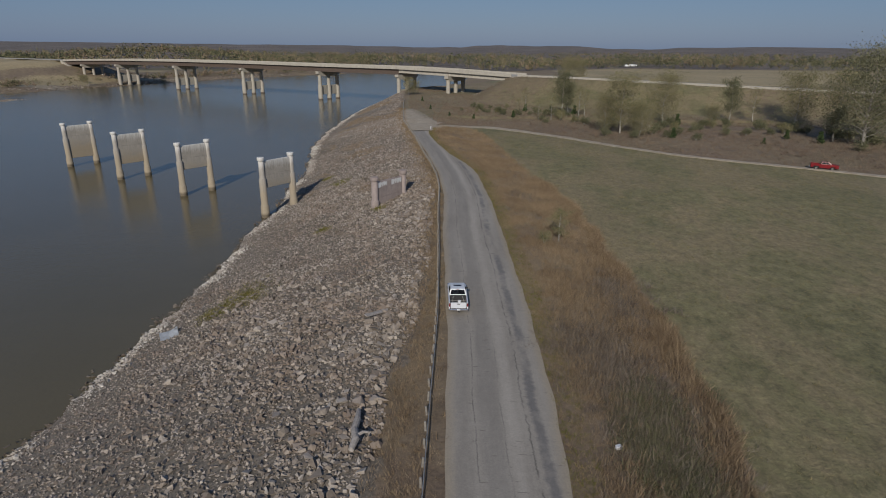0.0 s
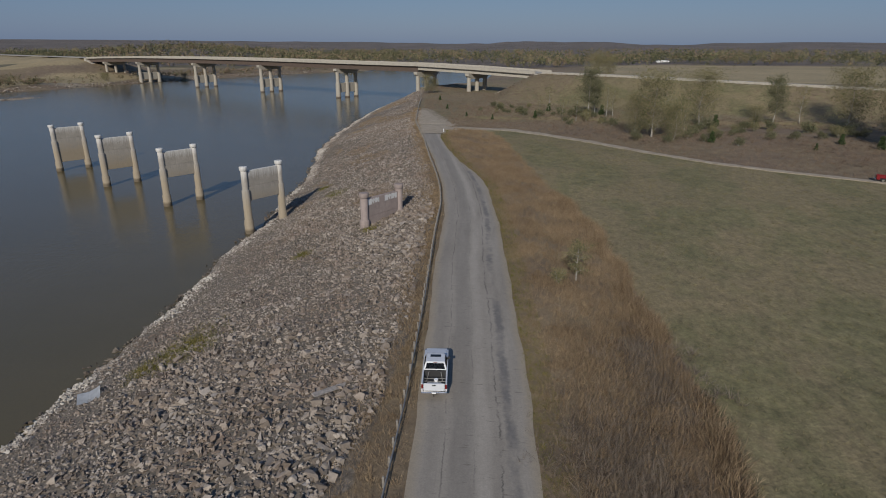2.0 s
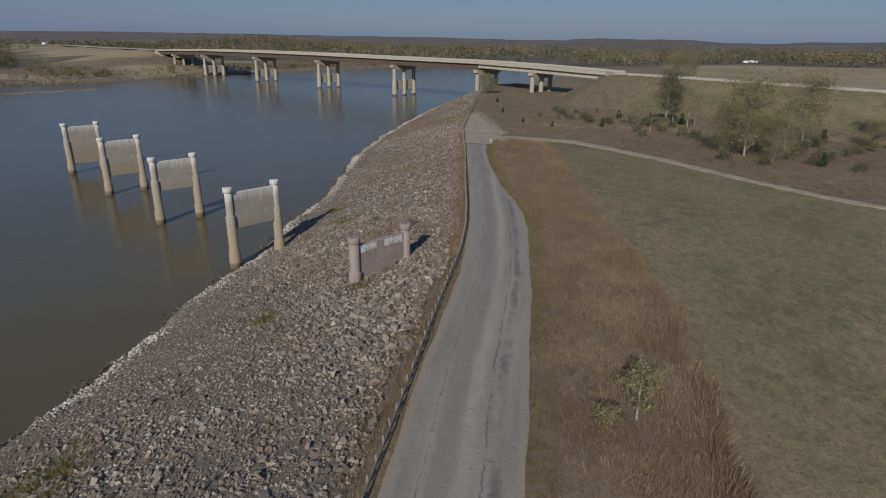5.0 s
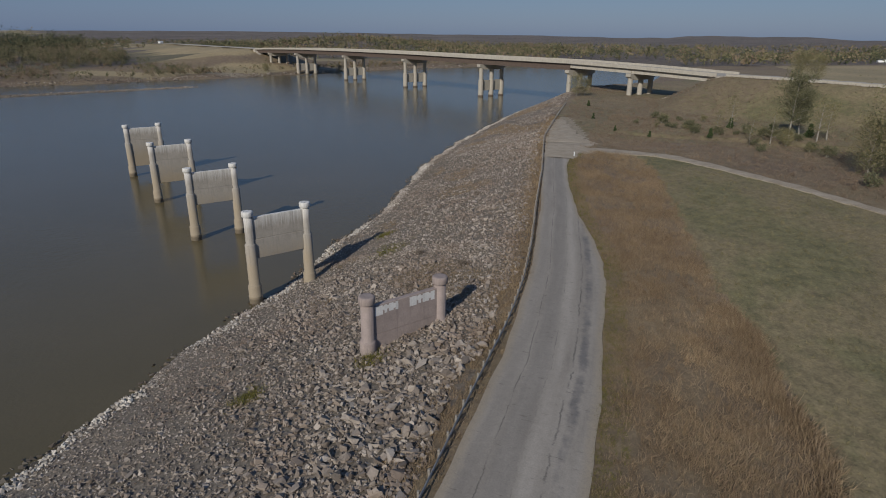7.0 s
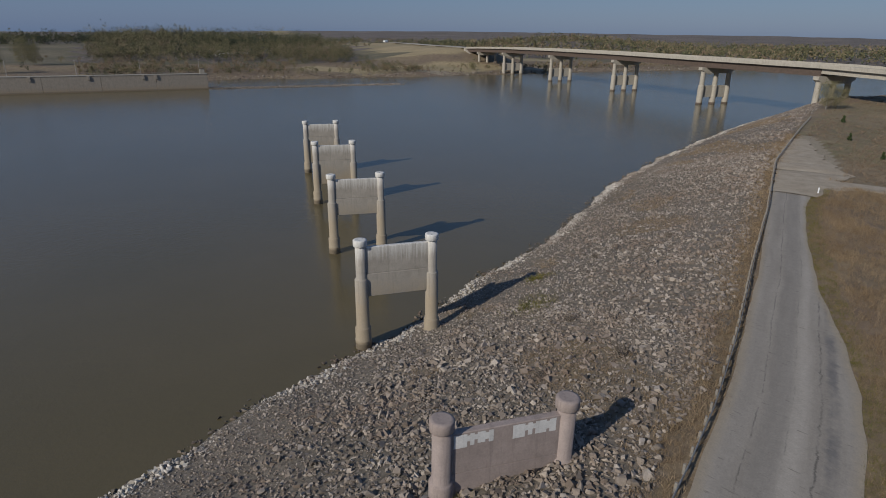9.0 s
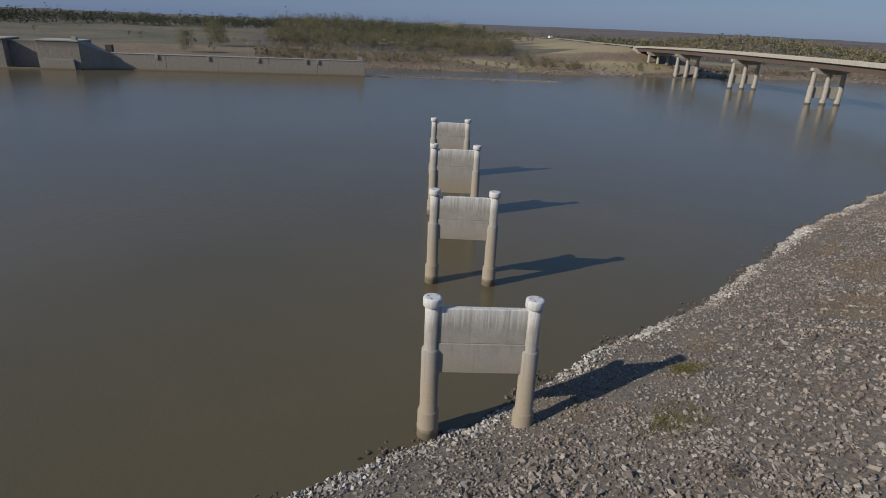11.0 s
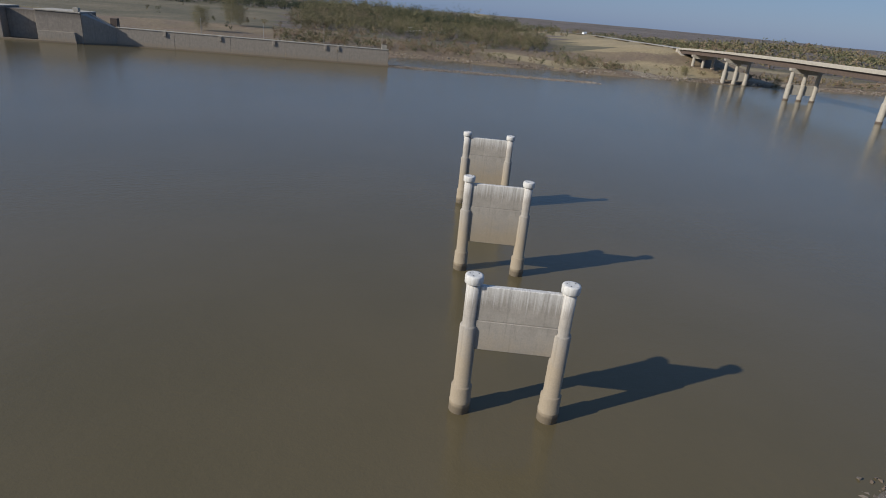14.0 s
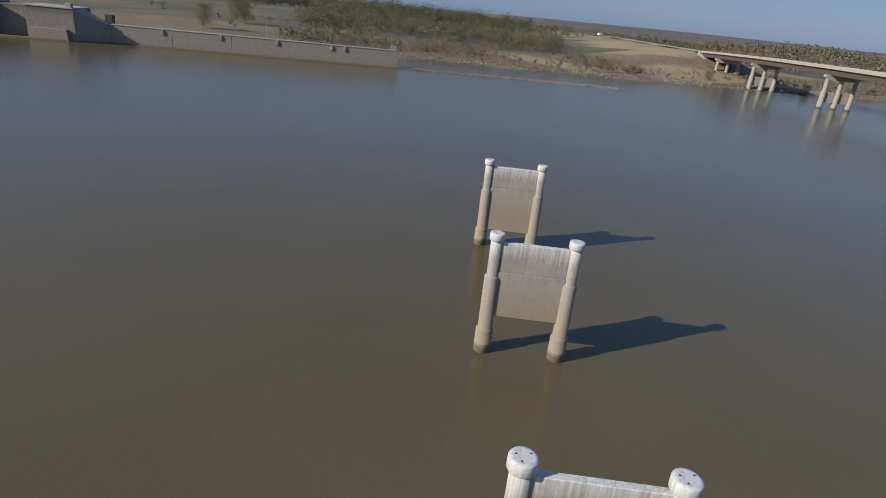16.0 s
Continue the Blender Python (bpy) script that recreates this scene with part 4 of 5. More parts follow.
def pickup(m, paint, label, loaded):
    """y runs from the tail (0) to the nose (5.8); x across."""
    car = empty("pickup_truck", m)
    side = [(0.05, 0.55), (0.55, 0.48), (0.62, 0.85), (1.75, 0.85), (1.85, 0.45), (3.85, 0.42), (3.95, 0.82), (4.95, 0.82), (5.05, 0.45), (5.62, 0.50), (5.70, 0.85), (5.5, 1.08), (4.9, 1.18), (4.25, 1.26), (0.0, 1.28)]

    def slab(x0, x1, outline, bev=0.0):
        bm = bmesh.new()
        a = [bm.verts.new((x0, y, z)) for y, z in outline]
        b = [bm.verts.new((x1, y, z)) for y, z in outline]
        bm.faces.new(a)
        bm.faces.new(b[::-1])
        for i in range(len(outline)):
            k = (i + 1) % len(outline)
            bm.faces.new((a[i], b[i], b[k], a[k]))
        bmesh.ops.recalc_face_normals(bm, faces=bm.faces)
        if bev:
            bmesh.ops.bevel(bm, geom=[e for e in bm.edges if e.calc_face_angle(0) > 0.3], offset=bev, segments=2, affect="EDGES")
        return bm

    body = part("body", slab(-0.98, -0.86, side, 0.02), paint, car)
    part("body_side", slab(0.86, 0.98, side, 0.02), paint, car)
    part("hood", slab(-0.858, 0.858, [(3.7, 0.6), (5.7, 0.6), (5.76, 0.9), (5.68, 1.13), (4.9, 1.24), (4.2, 1.29), (3.7, 1.29)], 0.03), paint, car)
    part("bed_floor", boxed((-0.858, 0.08, 0.66), (0.858, 1.95, 0.74), 0.0), DARK, car, "black bed liner")
    part("bed_front", boxed((-0.858, 1.86, 0.74), (0.858, 1.95, 1.27), 0.01), DARK, car)
    tail = part("tailgate", boxed((-0.80, -0.02, 0.66), (0.80, 0.07, 1.27), 0.02), paint, car)
    part("tailgate_handle", boxed((-0.14, -0.04, 1.08), (0.14, -0.021, 1.17), 0.01), DARK, tail)
    for x in (-0.90, 0.90):
        part("tail_light", boxed((x - 0.07, -0.03, 0.84), (x + 0.075, 0.04, 1.20), 0.015), LAMP_RED, car)
        part("headlight", boxed((x - 0.09, 5.55, 0.82), (x + 0.07, 5.79, 1.02), 0.02), CHROME, car)
        mir = part("mirror", boxed((x * 1.09 - 0.06, 3.72, 1.22), (x * 1.26 + 0.02, 3.84, 1.44), 0.03), DARK, car)
    part("bumper", boxed((-0.98, -0.20, 0.46), (0.98, -0.035, 0.64), 0.04), CHROME, car)
    part("front_bumper", boxed((-0.98, 5.74, 0.42), (0.98, 5.92, 0.66), 0.04), CHROME, car)
    part("number_plate", boxed((-0.16, -0.215, 0.52), (0.16, -0.203, 0.62), 0.0), WHITE, car)
    part("hitch", boxed((-0.04, -0.36, 0.38), (0.04, -0.10, 0.46), 0.01), DARK, car)
    part("chassis", boxed((-0.62, 0.2, 0.34), (0.62, 5.5, 0.58), 0.02), DARK, car)
    # cab: lower edge wider than the roof
    bm = bmesh.new()
    low = [(-0.93, 1.97), (0.93, 1.97), (0.93, 4.28), (-0.93, 4.28)]
    top = [(-0.74, 2.22), (0.74, 2.22), (0.72, 3.62), (-0.72, 3.62)]
    lo = [bm.verts.new((x, y, 1.25)) for x, y in low]
    hi = [bm.verts.new((x, y, 1.84)) for x, y in top]
    bm.faces.new(hi)
    bm.faces.new(lo[::-1])
    for i in range(4):
        bm.faces.new((lo[i], lo[(i + 1) % 4], hi[(i + 1) % 4], hi[i]))
    bmesh.ops.bevel(bm, geom=list(bm.edges), offset=0.05, segments=2, affect="EDGES")
    cab = part("cab", bm, paint, car)

    def pane(name, a, b, c, d, out):
        bm = bmesh.new()
        o = Vector(out) * 0.018
        bm.faces.new([bm.verts.new(Vector(p) + o) for p in (a, b, c, d)])
        bmesh.ops.solidify(bm, geom=bm.faces[:], thickness=0.012)
        return part(name, bm, GLASS, cab, "dark tinted window glass")

    def lerp(p, q, f):
        return tuple(u + (w - u) * f for u, w in zip(p, q))

    def window(name, i, j, f0, f1, s0, s1, out):
        l0, l1, h0, h1 = (*low[i], 1.25), (*low[j], 1.25), (*top[i], 1.84), (*top[j], 1.84)
        a, b = lerp(lerp(l0, l1, s0), lerp(h0, h1, s0), f0), lerp(lerp(l0, l1, s1), lerp(h0, h1, s1), f0)
        c, d = lerp(lerp(l0, l1, s1), lerp(h0, h1, s1), f1), lerp(lerp(l0, l1, s0), lerp(h0, h1, s0), f1)
        pane(name, a, b, c, d, out)

    window("rear_window", 0, 1, 0.16, 0.86, 0.07, 0.93, (0, -0.92, 0.39))
    window("windscreen", 2, 3, 0.10, 0.92, 0.05, 0.95, (0, 0.67, 0.74))
    window("side_window", 1, 2, 0.16, 0.88, 0.08, 0.46, (0.95, 0, 0.31))
    window("side_window", 1, 2, 0.16, 0.88, 0.50, 0.80, (0.95, 0, 0.31))
    window("side_window", 3, 0, 0.16, 0.88, 0.20, 0.50, (-0.95, 0, 0.31))
    window("side_window", 3, 0, 0.16, 0.88, 0.54, 0.92, (-0.95, 0, 0.31))
    part("sunroof", boxed((-0.42, 3.0, 1.838), (0.42, 3.38, 1.852), 0.004), GLASS, cab)
    part("brake_light", boxed((-0.16, 2.16, 1.80), (0.16, 2.20, 1.84), 0.005), LAMP_RED, cab)
    for y in (1.2, 4.45):
        for x in (-0.84, 0.84):
            wheel(car, x, y)
    if loaded:
        part("toolbox", boxed((-0.55, 0.25, 0.745), (0.55, 0.62, 1.02), 0.03), plain("grey_toolbox", (0.42, 0.42, 0.42), 0.5), car, "grey box lying in the bed")
        buck = part("bucket", lathe([(0.13, 0.745), (0.16, 1.10), (0.14, 1.11)], 16), WHITE, car, "white plastic bucket")
        buck.location = (0.12, 0.92, 0)
        for y, z in ((0.80, 0.95), (1.12, 1.0)):
            part("load_bar", boxed((-0.85, y, z), (0.85, y + 0.04, z + 0.04), 0.005), GALV, car)
        for x in (-0.62, 0.62):
            part("load_bar", tube(bmesh.new(), [(x, 1.15, 0.78), (x * 0.75, 1.8, 1.22)], [0.025, 0.025]), GALV, car)
    return tagged(car, label, "pickup truck")


pickup(pose(1.85, 50.4, 9.86, 0, 0, 5.4), WHITE_CAR, "white crew-cab pickup truck parked on the road", True)
pickup(pose(80.6, 140.3, float(height(83, 139)) + 0.09, 0, 0, -112.5), RED_CAR, "red pickup truck on the dusty lane", False)

# ---- small things on the bank ----
def scrap_sheet():
    bm = bmesh.new()
    g = {}
    for i in range(9):
        for j in range(6):
            x, y = (i - 4) * 0.27, (j - 2.5) * 0.32
            g[i, j] = bm.verts.new((x, y, 0.10 * x * x + 0.12 * math.sin(y * 2) + 0.25 * max(0, x) * (0.6 + y * 0.3)))
    for i in range(8):
        for j in range(5):
            bm.faces.new((g[i, j], g[i + 1, j], g[i + 1, j + 1], g[i, j + 1]))
    bmesh.ops.solidify(bm, geom=bm.faces[:], thickness=0.05)
    ob = part("metal_sheet", bm, TIN)
    ob.matrix_world = pose(-34.2, 58.3, float(height(-34.2, 58.3)) + 0.30, 4, -8, 30)
    tagged(ob, "bent pale metal sheet lying on the rocks", "metal sheet")


scrap_sheet()
bm = tube(bmesh.new(), [(-4.75, 33.5, 9.62), (-4.55, 32.2, 9.75), (-4.55, 31.0, 9.72), (-4.2, 29.9, 9.75), (-4.3, 28.9, 9.62)], [0.16, 0.24, 0.26, 0.28, 0.2], 9)
tube(bm, [(-4.3, 30.2, 9.75), (-3.8, 30.6, 9.85), (-3.3, 30.8, 9.7)], [0.14, 0.12, 0.06], 7)
tagged(part("driftwood_log", bm, LOG), "bleached grey driftwood log on the rocks", "log")
ob = part("plank", boxed((-0.25, -1.7, -0.05), (0.25, 1.7, 0.05), 0.01), LOG)
ob.matrix_world = pose(-6.7, 51.9, float(height(-6.7, 51.9)) + 0.32, -6, 10, -40)
tagged(ob, "grey weathered board lying on the stones", "board")
cool = empty("cooler_box", pose(13.85, 30.5, float(height(13.85, 30.5)), 0, 0, 20))
part("tub", boxed((-0.2, -0.14, 0.0), (0.2, 0.14, 0.24), 0.03), WHITE, cool)
part("lid", boxed((-0.21, -0.15, 0.244), (0.21, 0.15, 0.30), 0.02), WHITE, cool)
tagged(cool, "small white cooler box in tall grass", "box")
mark = empty("marker_post", pose(-14.9, 191.5, float(height(-14.9, 191.5))))
part("stake", lathe([(0.11, -0.2), (0.11, 1.1), (0.03, 1.16)], 10), WHITE, mark)
tagged(mark, "short white marker post at the fork", "post")

# ---- grass and weeds ----
def tuft(blades, width, spread, lean):
    """Blades of one tuft, one unit high, as (verts, tris)."""
    vs, fs = [], []
    for k in range(blades):
        a, r = rng.uniform(0, 6.28), rng.uniform(0, spread)
        bx, by = r * math.cos(a), r * math.sin(a)
        b = a + rng.normal(0, 0.7)
        o = rng.uniform(0.2, 1.0) * lean
        h = rng.uniform(0.55, 1.0)
        c = rng.uniform(0, 3.14)
        wx, wy = width * math.cos(c) / 2, width * math.sin(c) / 2
        i = len(vs)
        vs += [(bx - wx, by - wy, -0.05), (bx + wx, by + wy, -0.05), (bx + o * math.cos(b), by + o * math.sin(b), h)]
        fs.append((i, i + 1, i + 2))
    return np.array(vs), np.array(fs)


def sow(name, x, y, size, shapes, material, label, category, tilt=0.12):
    p = np.stack([x, y, height(x, y)], -1)
    v, f = strew(shapes, p, size, tilt, 0.3)
    return tagged(raw(name, v, f, material), label, category, kind="stuff")


TALL_TUFTS = [tuft(13, 0.055, 0.8, 0.95) for _ in range(10)]
LOW_TUFTS = [tuft(7, 0.16, 0.9, 0.9) for _ in range(8)]
BRAMBLE_TUFTS = [tuft(12, 0.10, 0.9, 1.1) for _ in range(6)]
TWIG_TUFTS = [tuft(16, 0.045, 0.35, 1.1) for _ in range(6)]

n = 32000
y = rng.uniform(8, 206, n)
a, b = along(ROAD_R, y) + 0.15, along(TALL, y)
x = a + (b - a) * rng.random(n) + rng.normal(0, 0.35, n)
keep = (x > along(ROAD_R, y) + 0.1) & (to_lane(x, y) > 2.0) & (rng.random(n) < 0.35 + 0.65 * step(-0.3, 0.5, wave(x, y, 0.5) + 0.5 * wave(x, y, 0.13)))
x, y = x[keep], y[keep]
low = step(0.0, 3.5, x - along(ROAD_R, y))
sow("tall_grass", x, y, (0.29 + 0.27 * low) * rng.uniform(0.6, 1.3, len(x)), TALL_TUFTS, GRASS_BROWN, "tall dry brown grass beside the road", "grass", 0.3)
n = 2600
y = rng.uniform(8, 120, n)
x = along(TALL, y) - np.abs(rng.normal(0, 0.9, n)) + 0.6 * np.sin(y * 0.4)
sow("seeding_weeds", x, y, rng.uniform(0.5, 1.0, n), TALL_TUFTS, GRASS_BROWN, "tall seeding weeds along the meadow's edge", "weeds", 0.2)
n = 5200
y = rng.uniform(8, 196, n)
x = along(ROAD_R, y) + rng.uniform(0.0, 1.8, n) ** 1.3
sow("verge_weeds", x, y, rng.uniform(0.14, 0.34, n), TALL_TUFTS, MOSS, "greenish weeds along the asphalt edge", "weeds")
n = 7000
y = rng.uniform(8, 262, n)
x = along(RAIL, y) + rng.normal(-1.0, 1.2, n) - 1.6 * step(95, 20, y) * rng.random(n)
keep = (x < along(ROAD_L, y) - 0.15) | (y > 216)
sow("verge_grass", x[keep], y[keep], rng.uniform(0.2, 0.6, keep.sum()), TALL_TUFTS, GRASS_BROWN, "dry grass growing along the guard rail", "grass")
n = 30000
x, y, u = on_bank(n, 12, 330, 0.2, 0.98)
weed = weedy(x, y)
sow("bank_weeds", x[weed], y[weed], rng.uniform(0.2, 0.5, weed.sum()), TALL_TUFTS, GRASS_BROWN, "brown weeds between the bank stones", "weeds")
n = 28000
x, y = rng.uniform(0, 110, n), rng.uniform(12, 206, n)
keep = (x > along(TALL, y) - 0.8) & (y < lane_y(x) - 1.5) & (x < 32 + 0.42 * y)
x, y = x[keep], y[keep]
sow("meadow_grass", x, y, rng.uniform(0.07, 0.2, len(x)) * (1 + 0.006 * y), LOW_TUFTS, GRASS_GREEN, "short green and straw meadow grass", "grass")
n = 36000
x, y = rng.uniform(-18, 150, n), rng.uniform(120, 300, n)
keep = (to_lane(x, y) > 2.0) & ((y > lane_y(x) + 1.8) | (x < 4)) & (y > 209 - 200 * (x > 4)) & (y - lane_y(x) < 75) & (x > along(RAIL, y) + 12)
x, y = x[keep], y[keep]
sow("rough_grass", x, y, rng.uniform(0.25, 0.65, len(x)), LOW_TUFTS, GRASS_DULL, "rough reddish brown grass past the lane", "grass")
n = 30000
x, y = rng.uniform(-50, 190, n), rng.uniform(225, 420, n)
s, p = stations(x, y)
keep = (x > along(RAIL, y) + np.interp(y, [225, 262], [12, 2])) & ((p < -11) | (s < 100)) & ((y - lane_y(x) > 70) | (x < 4)) & (rng.random(n) < 0.4 + 0.6 * (wave(x, y, 0.06) > -0.2))
x, y = x[keep], y[keep]
sow("slope_grass", x, y, rng.uniform(0.3, 0.8, len(x)), LOW_TUFTS, GRASS_DULL, "thin tan grass on the embankment slope", "grass")
n = 3000
cx, cy = np.array([17, 18.5, 16, 14.5, 19.5]), np.array([33, 26, 40, 46, 58])
i = rng.integers(0, 5, n)
x, y = cx[i] + rng.normal(0, 1.9, n), cy[i] + rng.normal(0, 3.2, n)
sow("bare_brush", x, y, rng.uniform(0.4, 1.0, n), TWIG_TUFTS, BRUSH, "tangled bare grey brush in the grass", "brush", 0.5)
n = 7000
i = rng.integers(0, 3, n)
x, y = np.array([16.8, 18.2, 17.3])[i] + rng.normal(0, 1.2, n), np.array([31, 26, 35])[i] + rng.normal(0, 2.3, n)
sow("bramble", x, y, rng.uniform(0.22, 0.55, n), BRAMBLE_TUFTS, LEAF_B, "dark green bramble under the dry brush", "brush", 0.7)
n = 1500
i = rng.choice(6, n, p=(0.42, 0.14, 0.1, 0.14, 0.1, 0.1))
cx, cy = np.array([-27.9, -30.5, -15.2, -31, -36.5, -24]), np.array([66.2, 62.5, 98.6, 132, 141, 92])
sr = np.array([1.6, 0.9, 0.7, 1.2, 0.7, 0.6])
x, y = cx[i] + rng.normal(0, 1, n) * sr[i], cy[i] + rng.normal(0, 1, n) * sr[i] * 1.5
sow("mossy_weeds", x, y, rng.uniform(0.25, 0.55, n), TALL_TUFTS, MOSS, "yellow-green mossy weeds on the stones", "weeds")

# ---- trees ----
def leaf_cloud(points, per, spread, size, flat=0.75):
    """Small leaf quads scattered about points, as (verts, quads)."""
    p = np.repeat(np.asarray(points), per, axis=0)
    n = len(p)
    c = p + rng.normal(0, 1, (n, 3)) * np.array([spread, spread, spread * flat])
    a, b = rng.normal(size=(n, 3)), rng.normal(size=(n, 3))
    a /= np.linalg.norm(a, axis=1)[:, None]
    b = np.cross(a, b)
    b /= np.linalg.norm(b, axis=1)[:, None]
    s = size * rng.uniform(0.5, 1.2, (n, 1))
    v = np.stack([c - a * s, c - b * s * 0.55, c + a * s, c + b * s * 0.55], 1).reshape(-1, 3)
    return v, np.arange(4 * n).reshape(n, 4)


def broadleaf(height_m, width, limbs, per, leaf, material, label, bare=0.3, thin=1.0, lean=0.0, group="trees past the lane"):
    """A tapered trunk with forking limbs and clumps of leaves at their ends."""
    tree = empty("tree")
    bm = bmesh.new()
    h = height_m
    spine = [(lean * h * f * f, 0.04 * h * math.sin(f * 4), h * f * 0.85) for f in (0, 0.2, 0.4, 0.6, 0.8, 1)]
    r0 = 0.016 * h * thin
    tube(bm, spine, [r0 * 1.3, r0, r0 * 0.8, r0 * 0.6, r0 * 0.35, r0 * 0.1], 8)
    tips = []
    for k in range(limbs):
        f = bare + (1 - bare) * (k + 0.5) / limbs
        i = min(int(f * 5), 4)
        p0 = Vector(spine[i]).lerp(Vector(spine[i + 1]), f * 5 - i)
        a = k * 2.4 + rng.uniform(-0.5, 0.5)
        reach = width * 0.5 * math.sqrt(max(0.05, 1 - ((f - 0.55) / 0.55) ** 2)) * rng.uniform(0.6, 1.15)
        up = reach * rng.uniform(0.35, 0.9)
        p1 = p0 + Vector((math.cos(a) * reach * 0.5, math.sin(a) * reach * 0.5, up * 0.6))
        p2 = p0 + Vector((math.cos(a) * reach, math.sin(a) * reach, up))
        tube(bm, [p0, p1, p2], [r0 * 0.45 * (1.1 - f), r0 * 0.28 * (1.1 - f), 0.015], 5)
        tips += [p1, p1.lerp(p2, 0.5), p2, p2 + Vector(rng.normal(0, 0.08 * width, 3))]
        q = p1 + Vector((math.cos(a + 1.1), math.sin(a + 1.1), 0.7)) * reach * 0.45
        tube(bm, [p1, q], [r0 * 0.2 * (1.1 - f), 0.012], 4)
        tips += [q, p0.lerp(p1, 0.6) + Vector(rng.normal(0, 0.05 * width, 3))]
    tips += [Vector(spine[-1]), Vector(spine[-1]) + Vector((0, 0, 0.04 * h))]
    part("trunk", bm, BARK, tree)
    v, f = leaf_cloud([tuple(t) for t in tips], per // 2, width * 0.075, leaf)
    v2, f2 = leaf_cloud([tuple(t) for t in tips], per - per // 2, width * 0.13, leaf * 0.9)
    v, f = np.concatenate([v, v2]), np.concatenate([f, f2 + len(v)])
    raw("crown", v, f, material, tree)
    return tagged(tree, label, "tree", group)


def shrub(h, w, per, leaf, material, label, category, group):
    bush = empty("bush")
    bm = bmesh.new()
    tips = []
    for k in range(9):
        a = k * 2.4
        p = Vector((math.cos(a) * w * 0.4 * rng.uniform(0.3, 1), math.sin(a) * w * 0.4 * rng.uniform(0.3, 1), h * rng.uniform(0.45, 0.95)))
        tube(bm, [(0, 0, -0.1), p * 0.55, p], [0.05, 0.03, 0.01], 4)
        tips += [p, p * 0.6, p * 0.8]
    part("stems", bm, BARK, bush)
    v, f = leaf_cloud([tuple(t) for t in tips], per, w * 0.12, leaf, 0.9)
    v[:, 2] = np.maximum(v[:, 2], 0.02)
    raw("crown", v, f, material, bush)
    return tagged(bush, label, category, group)


def cedar(h, label):
    tree = empty("cedar_tree")
    part("trunk", tube(bmesh.new(), [(0, 0, -0.1), (0, 0, h * 0.9)], [0.05 * h ** 0.5, 0.01], 6), BARK, tree)
    pts = []
    for k in range(90):
        f = rng.random() ** 0.7
        r = 0.30 * h * (1.02 - f) * rng.uniform(0.5, 1)
        a = rng.uniform(0, 6.28)
        pts.append((r * math.cos(a), r * math.sin(a), 0.05 * h + f * 0.95 * h))
    v, f = leaf_cloud(pts, 12, 0.05 * h, 0.07 * h)
    raw("crown", v, f, LEAF_C, tree)
    return tagged(tree, label, "cedar", "cedars")


def stand(ob, x, y, scale=1.0, turn=0.0):
    ob.matrix_basis = pose(x, y, float(height(x, y)) - 0.1, 0, 0, turn) @ Matrix.Diagonal((scale, scale, scale, 1))
    return ob


def again(ob, x, y, scale=1.0, turn=0.0):
    return copy_thing(ob, pose(x, y, float(height(x, y)) - 0.1, 0, 0, turn) @ Matrix.Diagonal((scale / ob.scale[0], scale / ob.scale[1], scale / ob.scale[2], 1)))


cottonwood = stand(broadleaf(20, 15, 36, 44, 0.24, LEAF_A, "tall cottonwood with sparse yellow-green leaves", 0.08, 0.7), 48, 198, 0.98)
slim = stand(broadleaf(19, 8.5, 26, 40, 0.24, LEAF_B, "slim dark green tree with pale trunk", 0.25, 0.8), 34.5, 249, 1.0)
giant = stand(broadleaf(29, 19, 48, 52, 0.27, LEAF_D, "tall old tree with open olive crown", 0.1, 0.8), 113, 176, 1.0)
thin = stand(broadleaf(13, 5, 20, 9, 0.2, LEAF_A, "nearly bare thin grey tree", 0.2, 0.8), 29, 238, 0.85)
for x, y, s, turn, kind in ((44, 203, 0.62, 130, cottonwood), (53, 192, 0.55, 250, cottonwood), (72, 234, 1.0, 70, cottonwood), (98, 238, 0.95, 200, slim), (108, 240, 1.1, 15, thin), (121, 234, 1.05, 310, cottonwood),
                            (124, 210, 1.08, 20, cottonwood), (127, 180, 0.8, 140, giant), (137, 205, 0.75, 40, giant), (38, 256, 0.7, 90, slim), (110, 186, 0.6, 60, slim), (20, 262, 0.85, 180, thin), (62, 215, 0.8, 40, thin),
                            (24, 236, 0.7, 97, thin), (41, 246, 1.0, 168, thin), (44, 250, 0.9, 31, thin), (55, 207, 0.45, 218, cottonwood), (88, 228, 0.4, 303, cottonwood), (16, 250, 0.6, 76, thin), (66, 238, 0.8, 211, thin),
                            (70, 520, 1.0, 10, cottonwood), (82, 530, 0.9, 60, cottonwood)):
    again(kind, x, y, s, turn)
small = stand(broadleaf(5.2, 3.0, 12, 24, 0.11, LEAF_A, "small green tree in tall brown grass", 0.2, 1.2, 0.0, "roadside trees"), 14.8, 77.0)
green_bush = stand(shrub(2.6, 3.0, 34, 0.13, LEAF_A, "rounded yellow-green bush in dry grass", "bush", "bushes"), 12.6, 75.4, 0.75)
again(cottonwood, -42.0, 338, 0.5, 30)
again(cottonwood, -39.0, 343, 0.4, 130)
dark_bush = stand(shrub(3.0, 4.2, 30, 0.2, LEAF_B, "dense dark green bush below the trees", "bush", "bushes"), 58, 196)
brown_bush = stand(shrub(0.9, 2.2, 20, 0.09, BRUSH, "low brown brush on the stony bank", "bush", "bank brush"), -15.6, 122)
for x, y, s in ((-20, 116, 0.6), (-24, 128, 0.8), (-27, 160, 0.7), (-33, 150, 0.7), (-20.5, 88.5, 0.6), (-38, 190, 0.8), (-13, 108, 0.5)):
    again(brown_bush, x, y, s, x * 40)
